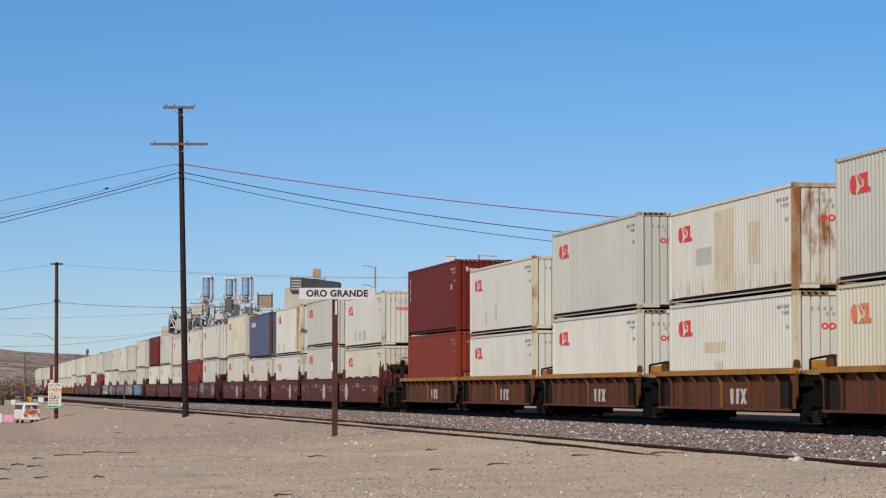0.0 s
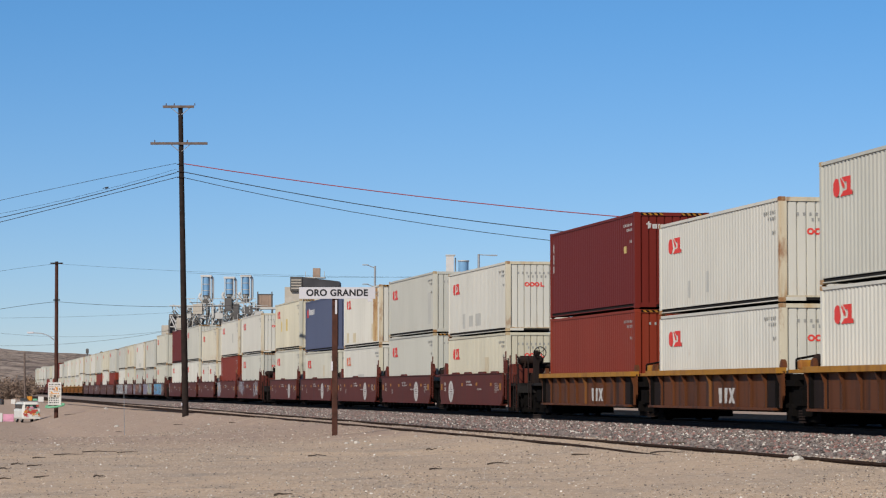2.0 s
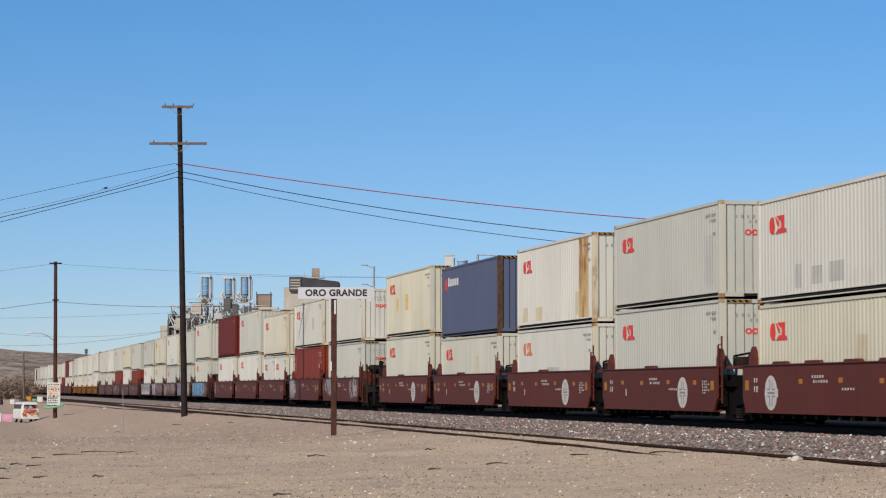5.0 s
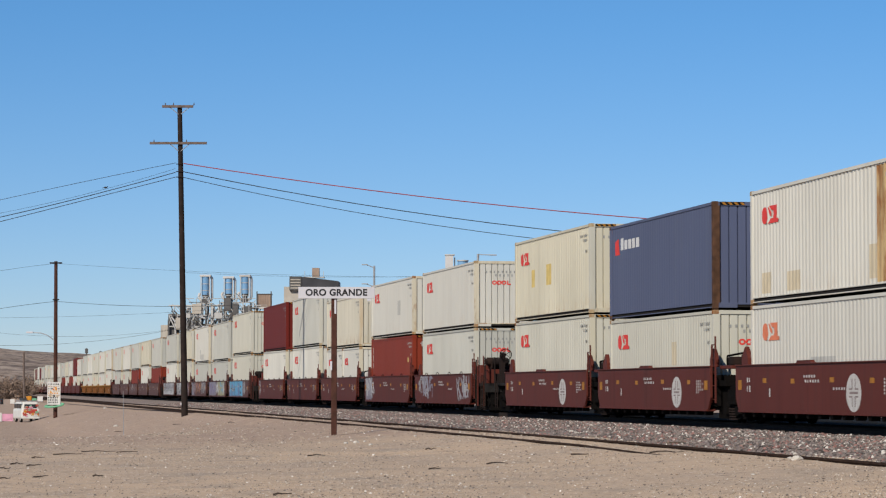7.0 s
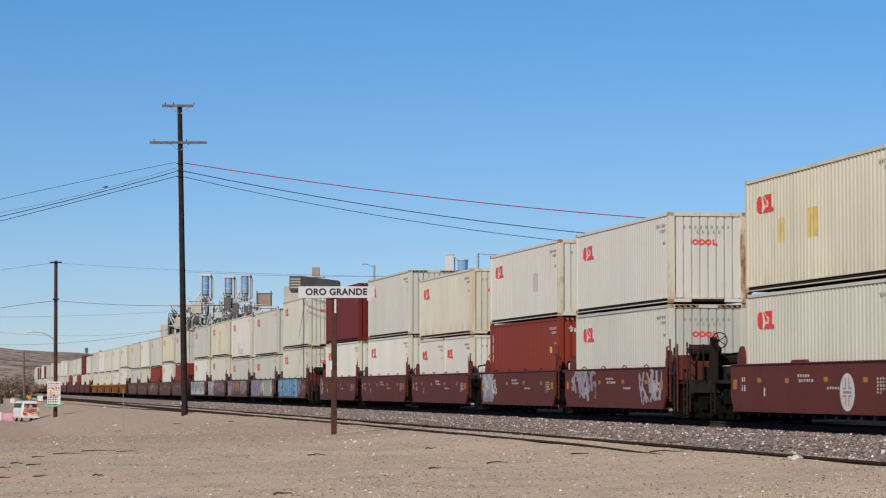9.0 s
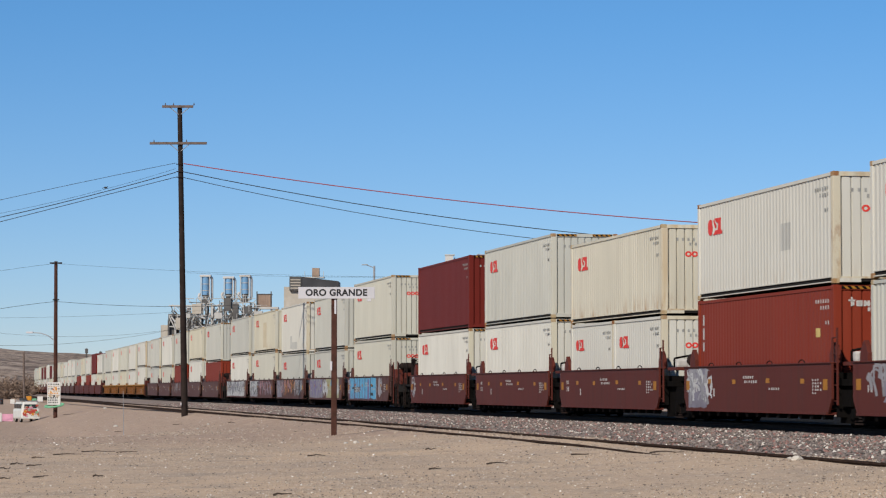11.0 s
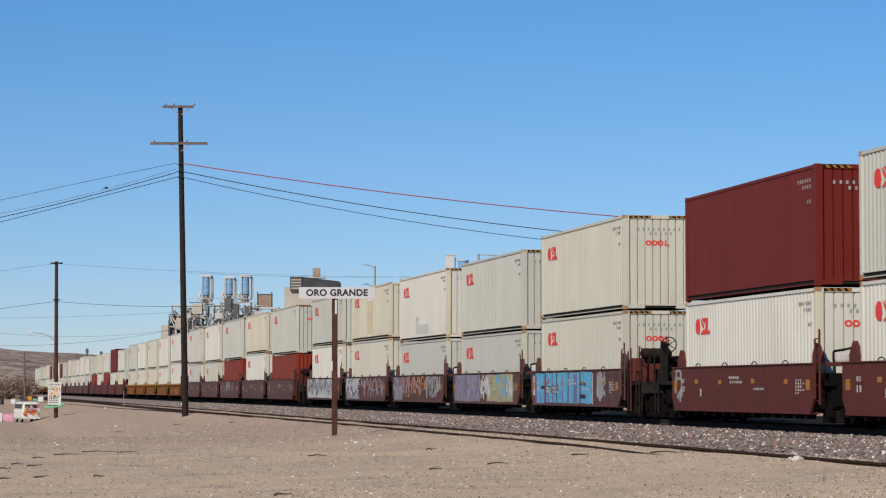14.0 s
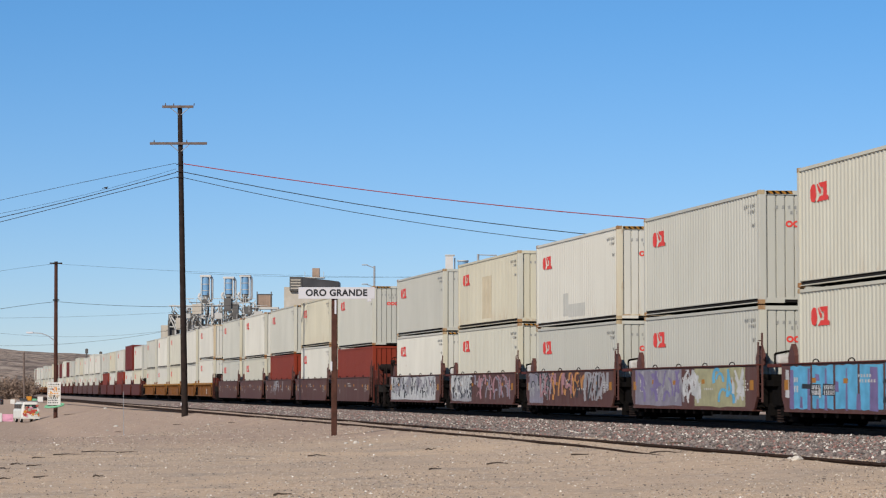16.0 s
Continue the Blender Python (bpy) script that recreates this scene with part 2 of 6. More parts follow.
EARTH = speckled("sandy gravel", [(0.525, 0.39, 0.27), (0.45, 0.343, 0.25), (0.36, 0.288, 0.222), (0.185, 0.148, 0.12), (0.68, 0.60, 0.51)], [(0.07, 0.4, 0.62), (0.5, 0.48, 0.7), (4.0, 0.58, 0.75), (11.0, 0.60, 0.70)])
STONE = speckled("crushed ballast", [(0.26, 0.205, 0.175), (0.175, 0.142, 0.128), (0.32, 0.27, 0.235)], [(3.0, 0.4, 0.7), (14.0, 0.55, 0.7)], bump=(0.8, 0.05))
def bank_soil():
    """The embankment beyond the gravel lot is darker, trodden soil."""
    n, l = EARTH.node_tree.nodes, EARTH.node_tree.links
    b = n["Principled BSDF"]
    was = b.inputs["Base Color"].links[0].from_socket
    at = n.new("ShaderNodeTexCoord")
    sep = n.new("ShaderNodeSeparateXYZ")
    l.new(at.outputs["Object"], sep.inputs[0])
    wave = n.new("ShaderNodeMath")
    wave.operation = "MULTIPLY_ADD"
    l.new(noisy(n, l, 0.06, vary=False), wave.inputs[0])
    wave.inputs[1].default_value = 34.0
    l.new(sep.outputs[1], wave.inputs[2])
    share = n.new("ShaderNodeMath")
    share.operation = "MULTIPLY"
    l.new(ramp(n, l, wave.outputs[0], 82.0, 98.0), share.inputs[0])
    l.new(ramp(n, l, noisy(n, l, 1.3, detail=7, vary=False), 0.15, 0.6), share.inputs[1])
    l.new(mixed(n, l, share.outputs[0], was, (0.36, 0.262, 0.20)), b.inputs["Base Color"])


bank_soil()
build_ground()


def build_bed(name, prof, mat, label):
    """A strip along the main track with the given section."""
    ss = np.arange(-60, 760, 4.0)
    n = len(prof)
    verts, faces = [], []
    for s in ss:
        m = on_line(float(s), 0, BALLAST_TOP)
        for side, z in prof:
            verts.append(m @ Vector((0, side, z + (0.03 * noise.noise((s, side, 0)) if abs(side) > 2 else 0))))
    for i in range(len(ss) - 1):
        for j in range(n - 1):
            faces.append((n * i + j, n * i + j + 1, n * i + j + n + 1, n * i + j + n))
    data = bpy.data.meshes.new(name)
    data.from_pydata(verts, [], faces)
    data.materials.append(mat)
    tagged(new(name, data), label, "ballast", kind="structure")


STEEL = plain("grimy rail steel", (0.05, 0.036, 0.03), 0.8, 0.0, gloss=0.1)
RAIL_RUST = plain("rusted rail steel", (0.048, 0.031, 0.024), 0.9, 0.0, depth=0.5, gloss=0.04)
# grimy ballast, painted near-black to stand in for the train's shade
GRIME_SHADE = speckled("grimy ballast with shade in its colour", [(0.018, 0.017, 0.016), (0.010, 0.010, 0.010), (0.03, 0.028, 0.026)], [(2.0, 0.4, 0.7), (14.0, 0.55, 0.7)], bump=(0.8, 0.04), gloss=0.03)
build_bed("ballast_bed", [(7.15, -0.16), (5.2, -0.09), (1.62, 0.0), (1.4, 0.0)], STONE, "grey crushed stone shoulder of the main track")
# dark strip runs 13 m out, so the painted shade covers sunlit ground
build_bed("track_bed", [(1.4, 0.0), (0.9, -0.05), (-1.2, -0.05), (-13.0, 0.0)], GRIME_SHADE, "grimy ballast under and beyond the train, coloured dark as its shade")
build_bed("ballast_bed_beyond", [(-13.0, 0.0), (-14.0, -0.1), (-15.5, -0.4)], STONE, "grey crushed stone shoulder beyond the train")


def build_rail(name, side, s0, s1, top, label, mat, sink=0.0):
    verts, faces = [], []
    prof = [(-0.07, -0.17), (0.07, -0.17), (0.012, -0.14), (0.012, -0.05), (0.036, -0.035), (0.036, 0.0), (-0.036, 0.0), (-0.036, -0.035), (-0.012, -0.05), (-0.012, -0.14)]
    ss = np.concatenate([np.arange(s0, s0 + 20, 2.0), np.arange(s0 + 20, s1, 8.0)])
    k = len(prof)
    for s in ss:
        m = on_line(float(s), side, top - sink * max(0.0, 1 - (s - s0) / 16))
        verts += [m @ Vector((0, y, z)) for y, z in prof]
    for i in range(len(ss) - 1):
        for j in range(k):
            faces.append((k * i + j, k * i + (j + 1) % k, k * (i + 1) + (j + 1) % k, k * (i + 1) + j))
    data = bpy.data.meshes.new(name)
    data.from_pydata(verts, [], faces)
    data.materials.append(mat)
    return tagged(new(name, data), label, "rail", kind="structure")


for side in (0.75, -0.75):
    build_rail("rail", side, -60, 740, RAIL_TOP, "steel rail of the main track under the train", STEEL)
build_rail("rail", 7.3, -60, 700, EYE - 1.165, "rusty rail of the disused siding half sunk in sand", RAIL_RUST)
build_rail("rail", 8.75, -17, 420, EYE - 1.185, "rusty rail of the disused siding half sunk in sand", RAIL_RUST, 0.13)


# ---------------------------------------------------------------- containers
LEN = {40: 12.192, 20: 6.058}
WALL_Y = 1.198   # outer plane of the side walls, behind the rails


def corrugated(bm, length, z0, z1, y, depth, pitch, flip=1):
    """A wall along x with upright trapezoid folds; y is its outer plane, inward is -flip."""
    n = max(1, round(length / pitch))
    step = length / n
    xs = []
    for i in range(n):
        x = -length / 2 + i * step
        xs += [(x, 0), (x + step * 0.26, 0), (x + step * 0.5, depth), (x + step * 0.76, depth)]
    xs.append((length / 2, 0))
    low = [bm.verts.new((x, y - flip * d, z0)) for x, d in xs]
    high = [bm.verts.new((x, y - flip * d, z1)) for x, d in xs]
    for i in range(len(xs) - 1):
        bm.faces.new((low[i], low[i + 1], high[i + 1], high[i]))


def end_wall(bm, x, out, h):
    """The panel that closes a container: broad flats with narrow folds."""
    n, width = 8, 2.04
    step = width / n
    ys = []
    for i in range(n):
        y = -width / 2 + i * step
        ys += [(y, 0), (y + step * 0.80, 0), (y + step * 0.86, 0.045), (y + step * 0.94, 0.045)]
    ys.append((width / 2, 0))
    low = [bm.verts.new((x - out * d, y, 0.16)) for y, d in ys]
    high = [bm.verts.new((x - out * d, y, h - 0.11)) for y, d in ys]
    for i in range(len(ys) - 1):
        bm.faces.new((low[i], low[i + 1], high[i + 1], high[i]))


def emblem(bm, x, z, y, size):
    """A square emblem made of a bowed half and two opposed wedges."""
    s = size
    def flat(points):
        sheet(bm, [(x - px * s * 3.1, y, z + pz * s) for px, pz in points])
    flat([(-0.5, -0.22), (-0.44, -0.42), (-0.33, -0.5), (-0.23, -0.44), (-0.15, -0.15), (-0.18, 0.15), (-0.23, 0.44), (-0.33, 0.5), (-0.44, 0.42), (-0.5, 0.22)])
    flat([(-0.05, 0.5), (0.42, 0.5), (0.42, -0.26), (0.5, -0.26), (0.5, -0.5), (-0.14, -0.5), (0.04, -0.22), (0.2, -0.22), (0.23, 0.0), (0.2, 0.24), (0.08, 0.24)])
    flat([(-0.14, 0.46), (-0.09, 0.46), (0.09, 0.12), (0.09, -0.1), (0.02, -0.1), (-0.06, 0.1)])


def rings(bm, x, z, h):
    """Three rings and a bent bar, across the end wall."""
    for k in range(3):
        cy = 0.38 - k * 0.20
        for j in range(12):
            a, b = 2 * math.pi * j / 12, 2 * math.pi * (j + 1) / 12
            sheet(bm, [(x, cy + 0.102 * math.cos(q) * r, z + 0.09 * math.sin(q) * r) for q, r in ((a, 1), (b, 1), (b, 0.48), (a, 0.48))])
    sheet(bm, [(x, -0.155, z + 0.09), (x, -0.205, z + 0.09), (x, -0.205, z - 0.09), (x, -0.155, z - 0.09)])
    sheet(bm, [(x, -0.205, z - 0.04), (x, -0.31, z - 0.04), (x, -0.31, z - 0.09), (x, -0.205, z - 0.09)])


def build_container(feet, h, mat, post_mat, mark, label, detail, stacked=False):
    L = LEN[feet]
    key = (feet, h)
    fold = 0.006 if mat in (MAROON, BRICK_RED, BLUE) else (0.018 if h < 2.8 else 0.026)
    rim = post_mat if post_mat in (RUST, RUST_POST) else mat
    ob = new("shipping_container")
    tagged(ob, label, "container", "containers on the train")
    for out, name in ((1, "side_wall"), (-1, "side_wall")):
        wall = shared_part(name, (key, out, fold), lambda bm: corrugated(bm, L - 0.3, 0.17, h - 0.09, out * WALL_Y, fold, 0.277, out), mat, ob)
        if out == 1:
            side = wall
    for out in (-1, 1):
        w = shared_part("end_wall", (key, out), lambda bm: end_wall(bm, out * (L / 2 - 0.03), out, h), RUST_SPOT if mat is RUSTY_WHITE else mat, ob)
        if out == -1:
            front = w
    shared_part("roof", key, lambda bm: box(bm, -L / 2 + 0.03, L / 2 - 0.03, -1.17, 1.17, h - 0.06, h - 0.025), mat, ob)
    shared_part("floor", key, lambda bm: box(bm, -L / 2 + 0.03, L / 2 - 0.03, -1.17, 1.17, 0.05, 0.16), UNDERSIDE, ob)
    for out in (1, -1):
        shared_part("top_rail", (key, out), lambda bm: box(bm, -L / 2 + 0.1, L / 2 - 0.1, out * 1.219 - 0.05 * (out > 0), out * 1.219 + 0.05 * (out < 0), h - 0.1, h - 0.02), mat, ob)
        def channel(bm):
            for edge, z0, z1 in ((1.206, 0.150, 0.175), (1.165, 0.060, 0.150), (1.206, 0.035, 0.060)):
                box(bm, -L / 2 + 0.1, L / 2 - 0.1, *sorted((out * edge, out * 1.12)), z0, z1)
        shared_part("bottom_rail", (key, out), channel, mat, ob)
        if detail and stacked:
            for o2 in (1, -1):
                shared_part("twist_lock", (key, out, o2), lambda bm: box(bm, *sorted((out * (L / 2 - 0.05), out * (L / 2 - 0.13))), *sorted((o2 * 1.18, o2 * 1.09)), -0.034, 0.002), RUSTED, ob)
        shared_part("end_header", (key, out), lambda bm: box(bm, min(out * (L / 2 - 0.09), out * L / 2), max(out * (L / 2 - 0.09), out * L / 2), -1.06, 1.06, h - 0.12, h - 0.01), rim, ob)
        shared_part("end_sill", (key, out), lambda bm: box(bm, min(out * (L / 2 - 0.09), out * L / 2), max(out * (L / 2 - 0.09), out * L / 2), -1.06, 1.06, 0.12, 0.17), rim, ob)
        for o2 in (1, -1):
            shared_part("sill_block", (key, out, o2), lambda bm: box(bm, *sorted((out * (L / 2 - 0.09), out * L / 2)), *sorted((o2 * 0.52, o2 * 1.06)), 0.03, 0.122), mat, ob)
        for o2 in (1, -1):
            def post(bm):
                x, y = out * L / 2, o2 * 1.219
                box(bm, min(x, x - out * 0.17), max(x, x - out * 0.17), min(y, y - o2 * 0.20), max(y, y - o2 * 0.20), *((0.11, h - 0.11) if detail else (0.0, h)), 0.012 if detail else 0.0)
            shared_part("corner_post", (key, out, o2, detail), post, post_mat if out < 0 else mat, ob)
            if detail:
                for z0 in (0.0, h - 0.118):
                    def casting(bm):
                        x, y = out * (L / 2 + 0.003), o2 * 1.222
                        box(bm, min(x, x - out * 0.178), max(x, x - out * 0.178), min(y, y - o2 * 0.162), max(y, y - o2 * 0.162), z0, z0 + 0.118, 0.01)
                    shared_part("corner_casting", (key, out, o2, z0), casting, RUST if post_mat not in (MAROON, BRICK_RED, RUSTED) else post_mat, ob)
    # markings
    if mark in ("red", "orange"):
        ink = RED_INK if mark == "red" else ORANGE_INK
        shared_part("emblem", key, lambda bm: emblem(bm, L / 2 - 1.75 * (1 if L > 7 else 0.75), h - 0.73, WALL_Y + 0.0045, 0.46 if L > 7 else 0.38), ink, side)
        if detail:
            shared_part("lettering", key, lambda bm: rings(bm, -L / 2 + 0.022, h - 0.90, h), ink, front)
    if detail and mark in ("red", "orange", "stencil", "bars"):
        def codes(bm):
            for z, n in ((h - 0.42, 6), (h - 0.58, 4), (h - 0.95, 2)):
                for k in range(n):
                    x = -L / 2 + 0.42 + 0.19 * k
                    sheet(bm, [(x, WALL_Y + 0.0048, z), (x + 0.09, WALL_Y + 0.0048, z), (x + 0.09, WALL_Y + 0.0048, z + 0.09), (x, WALL_Y + 0.0048, z + 0.09)])
        shared_part("stencil_lettering", key, codes, GREY_INK if mark != "bars" else WHITE_INK, side)["kind"] = "stuff"

        def end_codes(bm):
            for z, y0, n in ((h - 0.50, 0.75, 9), (h - 0.64, 0.35, 5)):
                for k in range(n):
                    y = y0 - 0.17 * k
                    sheet(bm, [(-L / 2 + 0.021, y, z), (-L / 2 + 0.021, y - 0.06, z), (-L / 2 + 0.021, y - 0.06, z + 0.09), (-L / 2 + 0.021, y, z + 0.09)])
        shared_part("stencil_lettering", (key, "end"), end_codes, GREY_INK if mark != "bars" else WHITE_INK, front)["kind"] = "stuff"
    if detail and h > 2.8:
        def stripes(bm):
            for k in range(-5, 6):
                if abs(k) > 1:
                    y = k * 0.18
                    sheet(bm, [(-L / 2 - 0.004, y, h - 0.10), (-L / 2 - 0.004, y - 0.09, h - 0.10), (-L / 2 - 0.004, y - 0.02, h - 0.03), (-L / 2 - 0.004, y + 0.07, h - 0.03)])
        for o2 in (1, -1):
            shared_part("hazard_plate", (key, o2), lambda bm: sheet(bm, [(-L / 2 - 0.0025, o2 * 0.30, h - 0.108), (-L / 2 - 0.0025, o2 * 1.02, h - 0.108), (-L / 2 - 0.0025, o2 * 1.02, h - 0.022), (-L / 2 - 0.0025, o2 * 0.30, h - 0.022)]), BLACK, ob)
        shared_part("hazard_marking", key, stripes, YELLOW_INK, ob)["kind"] = "stuff"
    if mark == "bars":
        def column(bm):
            for z0, z1 in ((-0.42, -0.72), (-0.80, -1.12), (-1.2, -1.45)):
                sheet(bm, [(L / 2 - 0.48, WALL_Y + 0.0048, h + z0), (L / 2 - 0.62, WALL_Y + 0.0048, h + z0), (L / 2 - 0.62, WALL_Y + 0.0048, h + z1), (L / 2 - 0.48, WALL_Y + 0.0048, h + z1)])
        shared_part("lettering", (key, "bars"), column, WHITE_INK, side)
        shared_part("warning_sticker", key, lambda bm: sheet(bm, [(-L / 2 + 1.1, WALL_Y + 0.0048, h - 1.25), (-L / 2 + 1.45, WALL_Y + 0.0048, h - 1.25), (-L / 2 + 1.45, WALL_Y + 0.0048, h - 1.03), (-L / 2 + 1.1, WALL_Y + 0.0048, h - 1.03)]), YELLOW_PATCH, side)
        def word(bm):
            for y, w, z0, z1 in ((0.78, 0.05, -0.30, -0.52), (0.84, 0.17, -0.36, -0.40), (0.64, 0.16, -0.38, -0.52), (0.45, 0.06, -0.38, -0.52), (0.35, 0.06, -0.38, -0.52)):
                sheet(bm, [(-L / 2 + 0.021, y, h + z0), (-L / 2 + 0.021, y - w, h + z0), (-L / 2 + 0.021, y - w, h + z1), (-L / 2 + 0.021, y, h + z1)])
        shared_part("lettering", (key, "word"), word, WHITE_INK, front)["kind"] = "stuff"
    if mark == "patch":
        def panel(bm):
            for k, (x0, x1, z0, z1) in enumerate(((1.45, 1.80, -0.84, -0.46), (1.92, 2.30, -0.84, -0.54), (2.42, 2.80, -0.84, -0.54), (2.92, 3.28, -0.84, -0.54), (3.40, 3.80, -0.84, -0.54))):
                sheet(bm, [(L / 2 - x0, WALL_Y + 0.0048, h + z0), (L / 2 - x1, WALL_Y + 0.0048, h + z0), (L / 2 - x1, WALL_Y + 0.0048, h + z1), (L / 2 - x0, WALL_Y + 0.0048, h + z1)])
        shared_part("lettering", (key, "patch"), panel, SIGN_WHITE, side)
        shared_part("emblem", (key, "patch"), lambda bm: sheet(bm, [(L / 2 - 0.7, WALL_Y + 0.0048, h - 0.98), (L / 2 - 1.3, WALL_Y + 0.0048, h - 0.98), (L / 2 - 1.15, WALL_Y + 0.0048, h - 0.45), (L / 2 - 0.7, WALL_Y + 0.0048, h - 0.55)]), RED_INK, side)
    return ob


def patch_up(box_ob, h, rows):
    """Repair paint and rusted panels on the near side: (material, from, to along the side from the far end, low, high)."""
    for mat, x0, x1, z0, z1 in rows:
        part("repair_patch" if mat is not RUST_SHEET else "rusted_panel", sheet_mesh([(6.096 - x0, WALL_Y + 0.004, z0), (6.096 - x1, WALL_Y + 0.004, z0), (6.096 - x1, WALL_Y + 0.004, z1), (6.096 - x0, WALL_Y + 0.004, z1)], 0.018 if h < 2.8 else 0.026), mat, box_ob)


def sheet_mesh(q, depth):
    """A thin skin that follows the folds of the side wall between two places."""
    bm = bmesh.new()
    n = round((12.192 - 0.3) / 0.277)
    step = (12.192 - 0.3) / n
    x1, x0, z0, z1 = q[0][0], q[1][0], q[0][2], q[2][2]
    k0, k1 = round((x0 + 5.946) / step), max(round((x0 + 5.946) / step) + 1, round((x1 + 5.946) / step))
    pts = []
    for k in range(k0, k1):
        x = -5.946 + k * step
        pts += [(x, 0), (x + step * 0.26, 0), (x + step * 0.5, depth), (x + step * 0.76, depth)]
    pts.append((-5.946 + k1 * step, 0))
    low = [bm.verts.new((x, WALL_Y + 0.0025 - d, z0)) for x, d in pts]
    high = [bm.verts.new((x, WALL_Y + 0.0025 - d, z1)) for x, d in pts]
    for i in range(len(pts) - 1):
        bm.faces.new((low[i], low[i + 1], high[i + 1], high[i]))
    return bm


# (unit, upper?) -> patches
PATCHES = {
    (1, 1): [(BEIGE_PATCH, 4.9, 6.9, 0.2, 2.45), (GREY_PATCH, 2.8, 4.7, 1.0, 1.5), (BEIGE_PATCH, 8.3, 9.2, 0.8, 1.95)],
    (1, 0): [(BEIGE_PATCH, 3.8, 6.0, 1.55, 1.85), (BEIGE_PATCH, 4.9, 5.7, 0.9, 1.3)],
    (0, 1): [(GREY_PATCH, 5.0, 7.5, 0.3, 1.6)],
    (3, 1): [(GREY_PATCH, 3.2, 3.5, 0.4, 0.9), (GREY_PATCH, 5.0, 5.3, 0.5, 1.1)],
    (5, 1): [(GREY_PATCH, 3.2, 3.8, 0.3, 0.9), (GREY_PATCH, 4.6, 5.4, 0.35, 0.8), (GREY_PATCH, 5.9, 7.1, 0.35, 0.85)],
    (5, 0): [(BEIGE_PATCH, 8.0, 8.6, 1.1, 1.8)],
    (7, 1): [(RUST_SHEET, 10.1, 11.5, 0.2, 2.90), (BEIGE_PATCH, 0.9, 1.9, 0.25, 0.8), (BEIGE_PATCH, 3.2, 4.4, 0.25, 0.75), (BEIGE_PATCH, 9.5, 10.1, 0.3, 1.1)],
    (7, 0): [(GREY_PATCH, 5.2, 7.0, 1.0, 1.3)],
    (6, 1): [(GREY_PATCH, 10.6, 11.6, 0.4, 1.8)],
}
PATCHES.update({
    (8, 0): [(BEIGE_PATCH, 7.5, 8.3, 1.2, 1.9)],
    (9, 1): [(YELLOW_PATCH, 3.0, 3.6, 1.2, 1.85), (YELLOW_PATCH, 5.5, 6.1, 1.2, 1.95)],
    (11, 1): [(GREY_PATCH, 8.0, 8.8, 1.0, 1.7)],
    (17, 1): [(GREY_PATCH, 4.2, 5.2, 0.3, 1.1), (GREY_PATCH, 5.0, 7.6, 0.25, 0.7)],
    (18, 1): [(BEIGE_PATCH, 5.0, 7.0, 0.3, 2.0)],
})

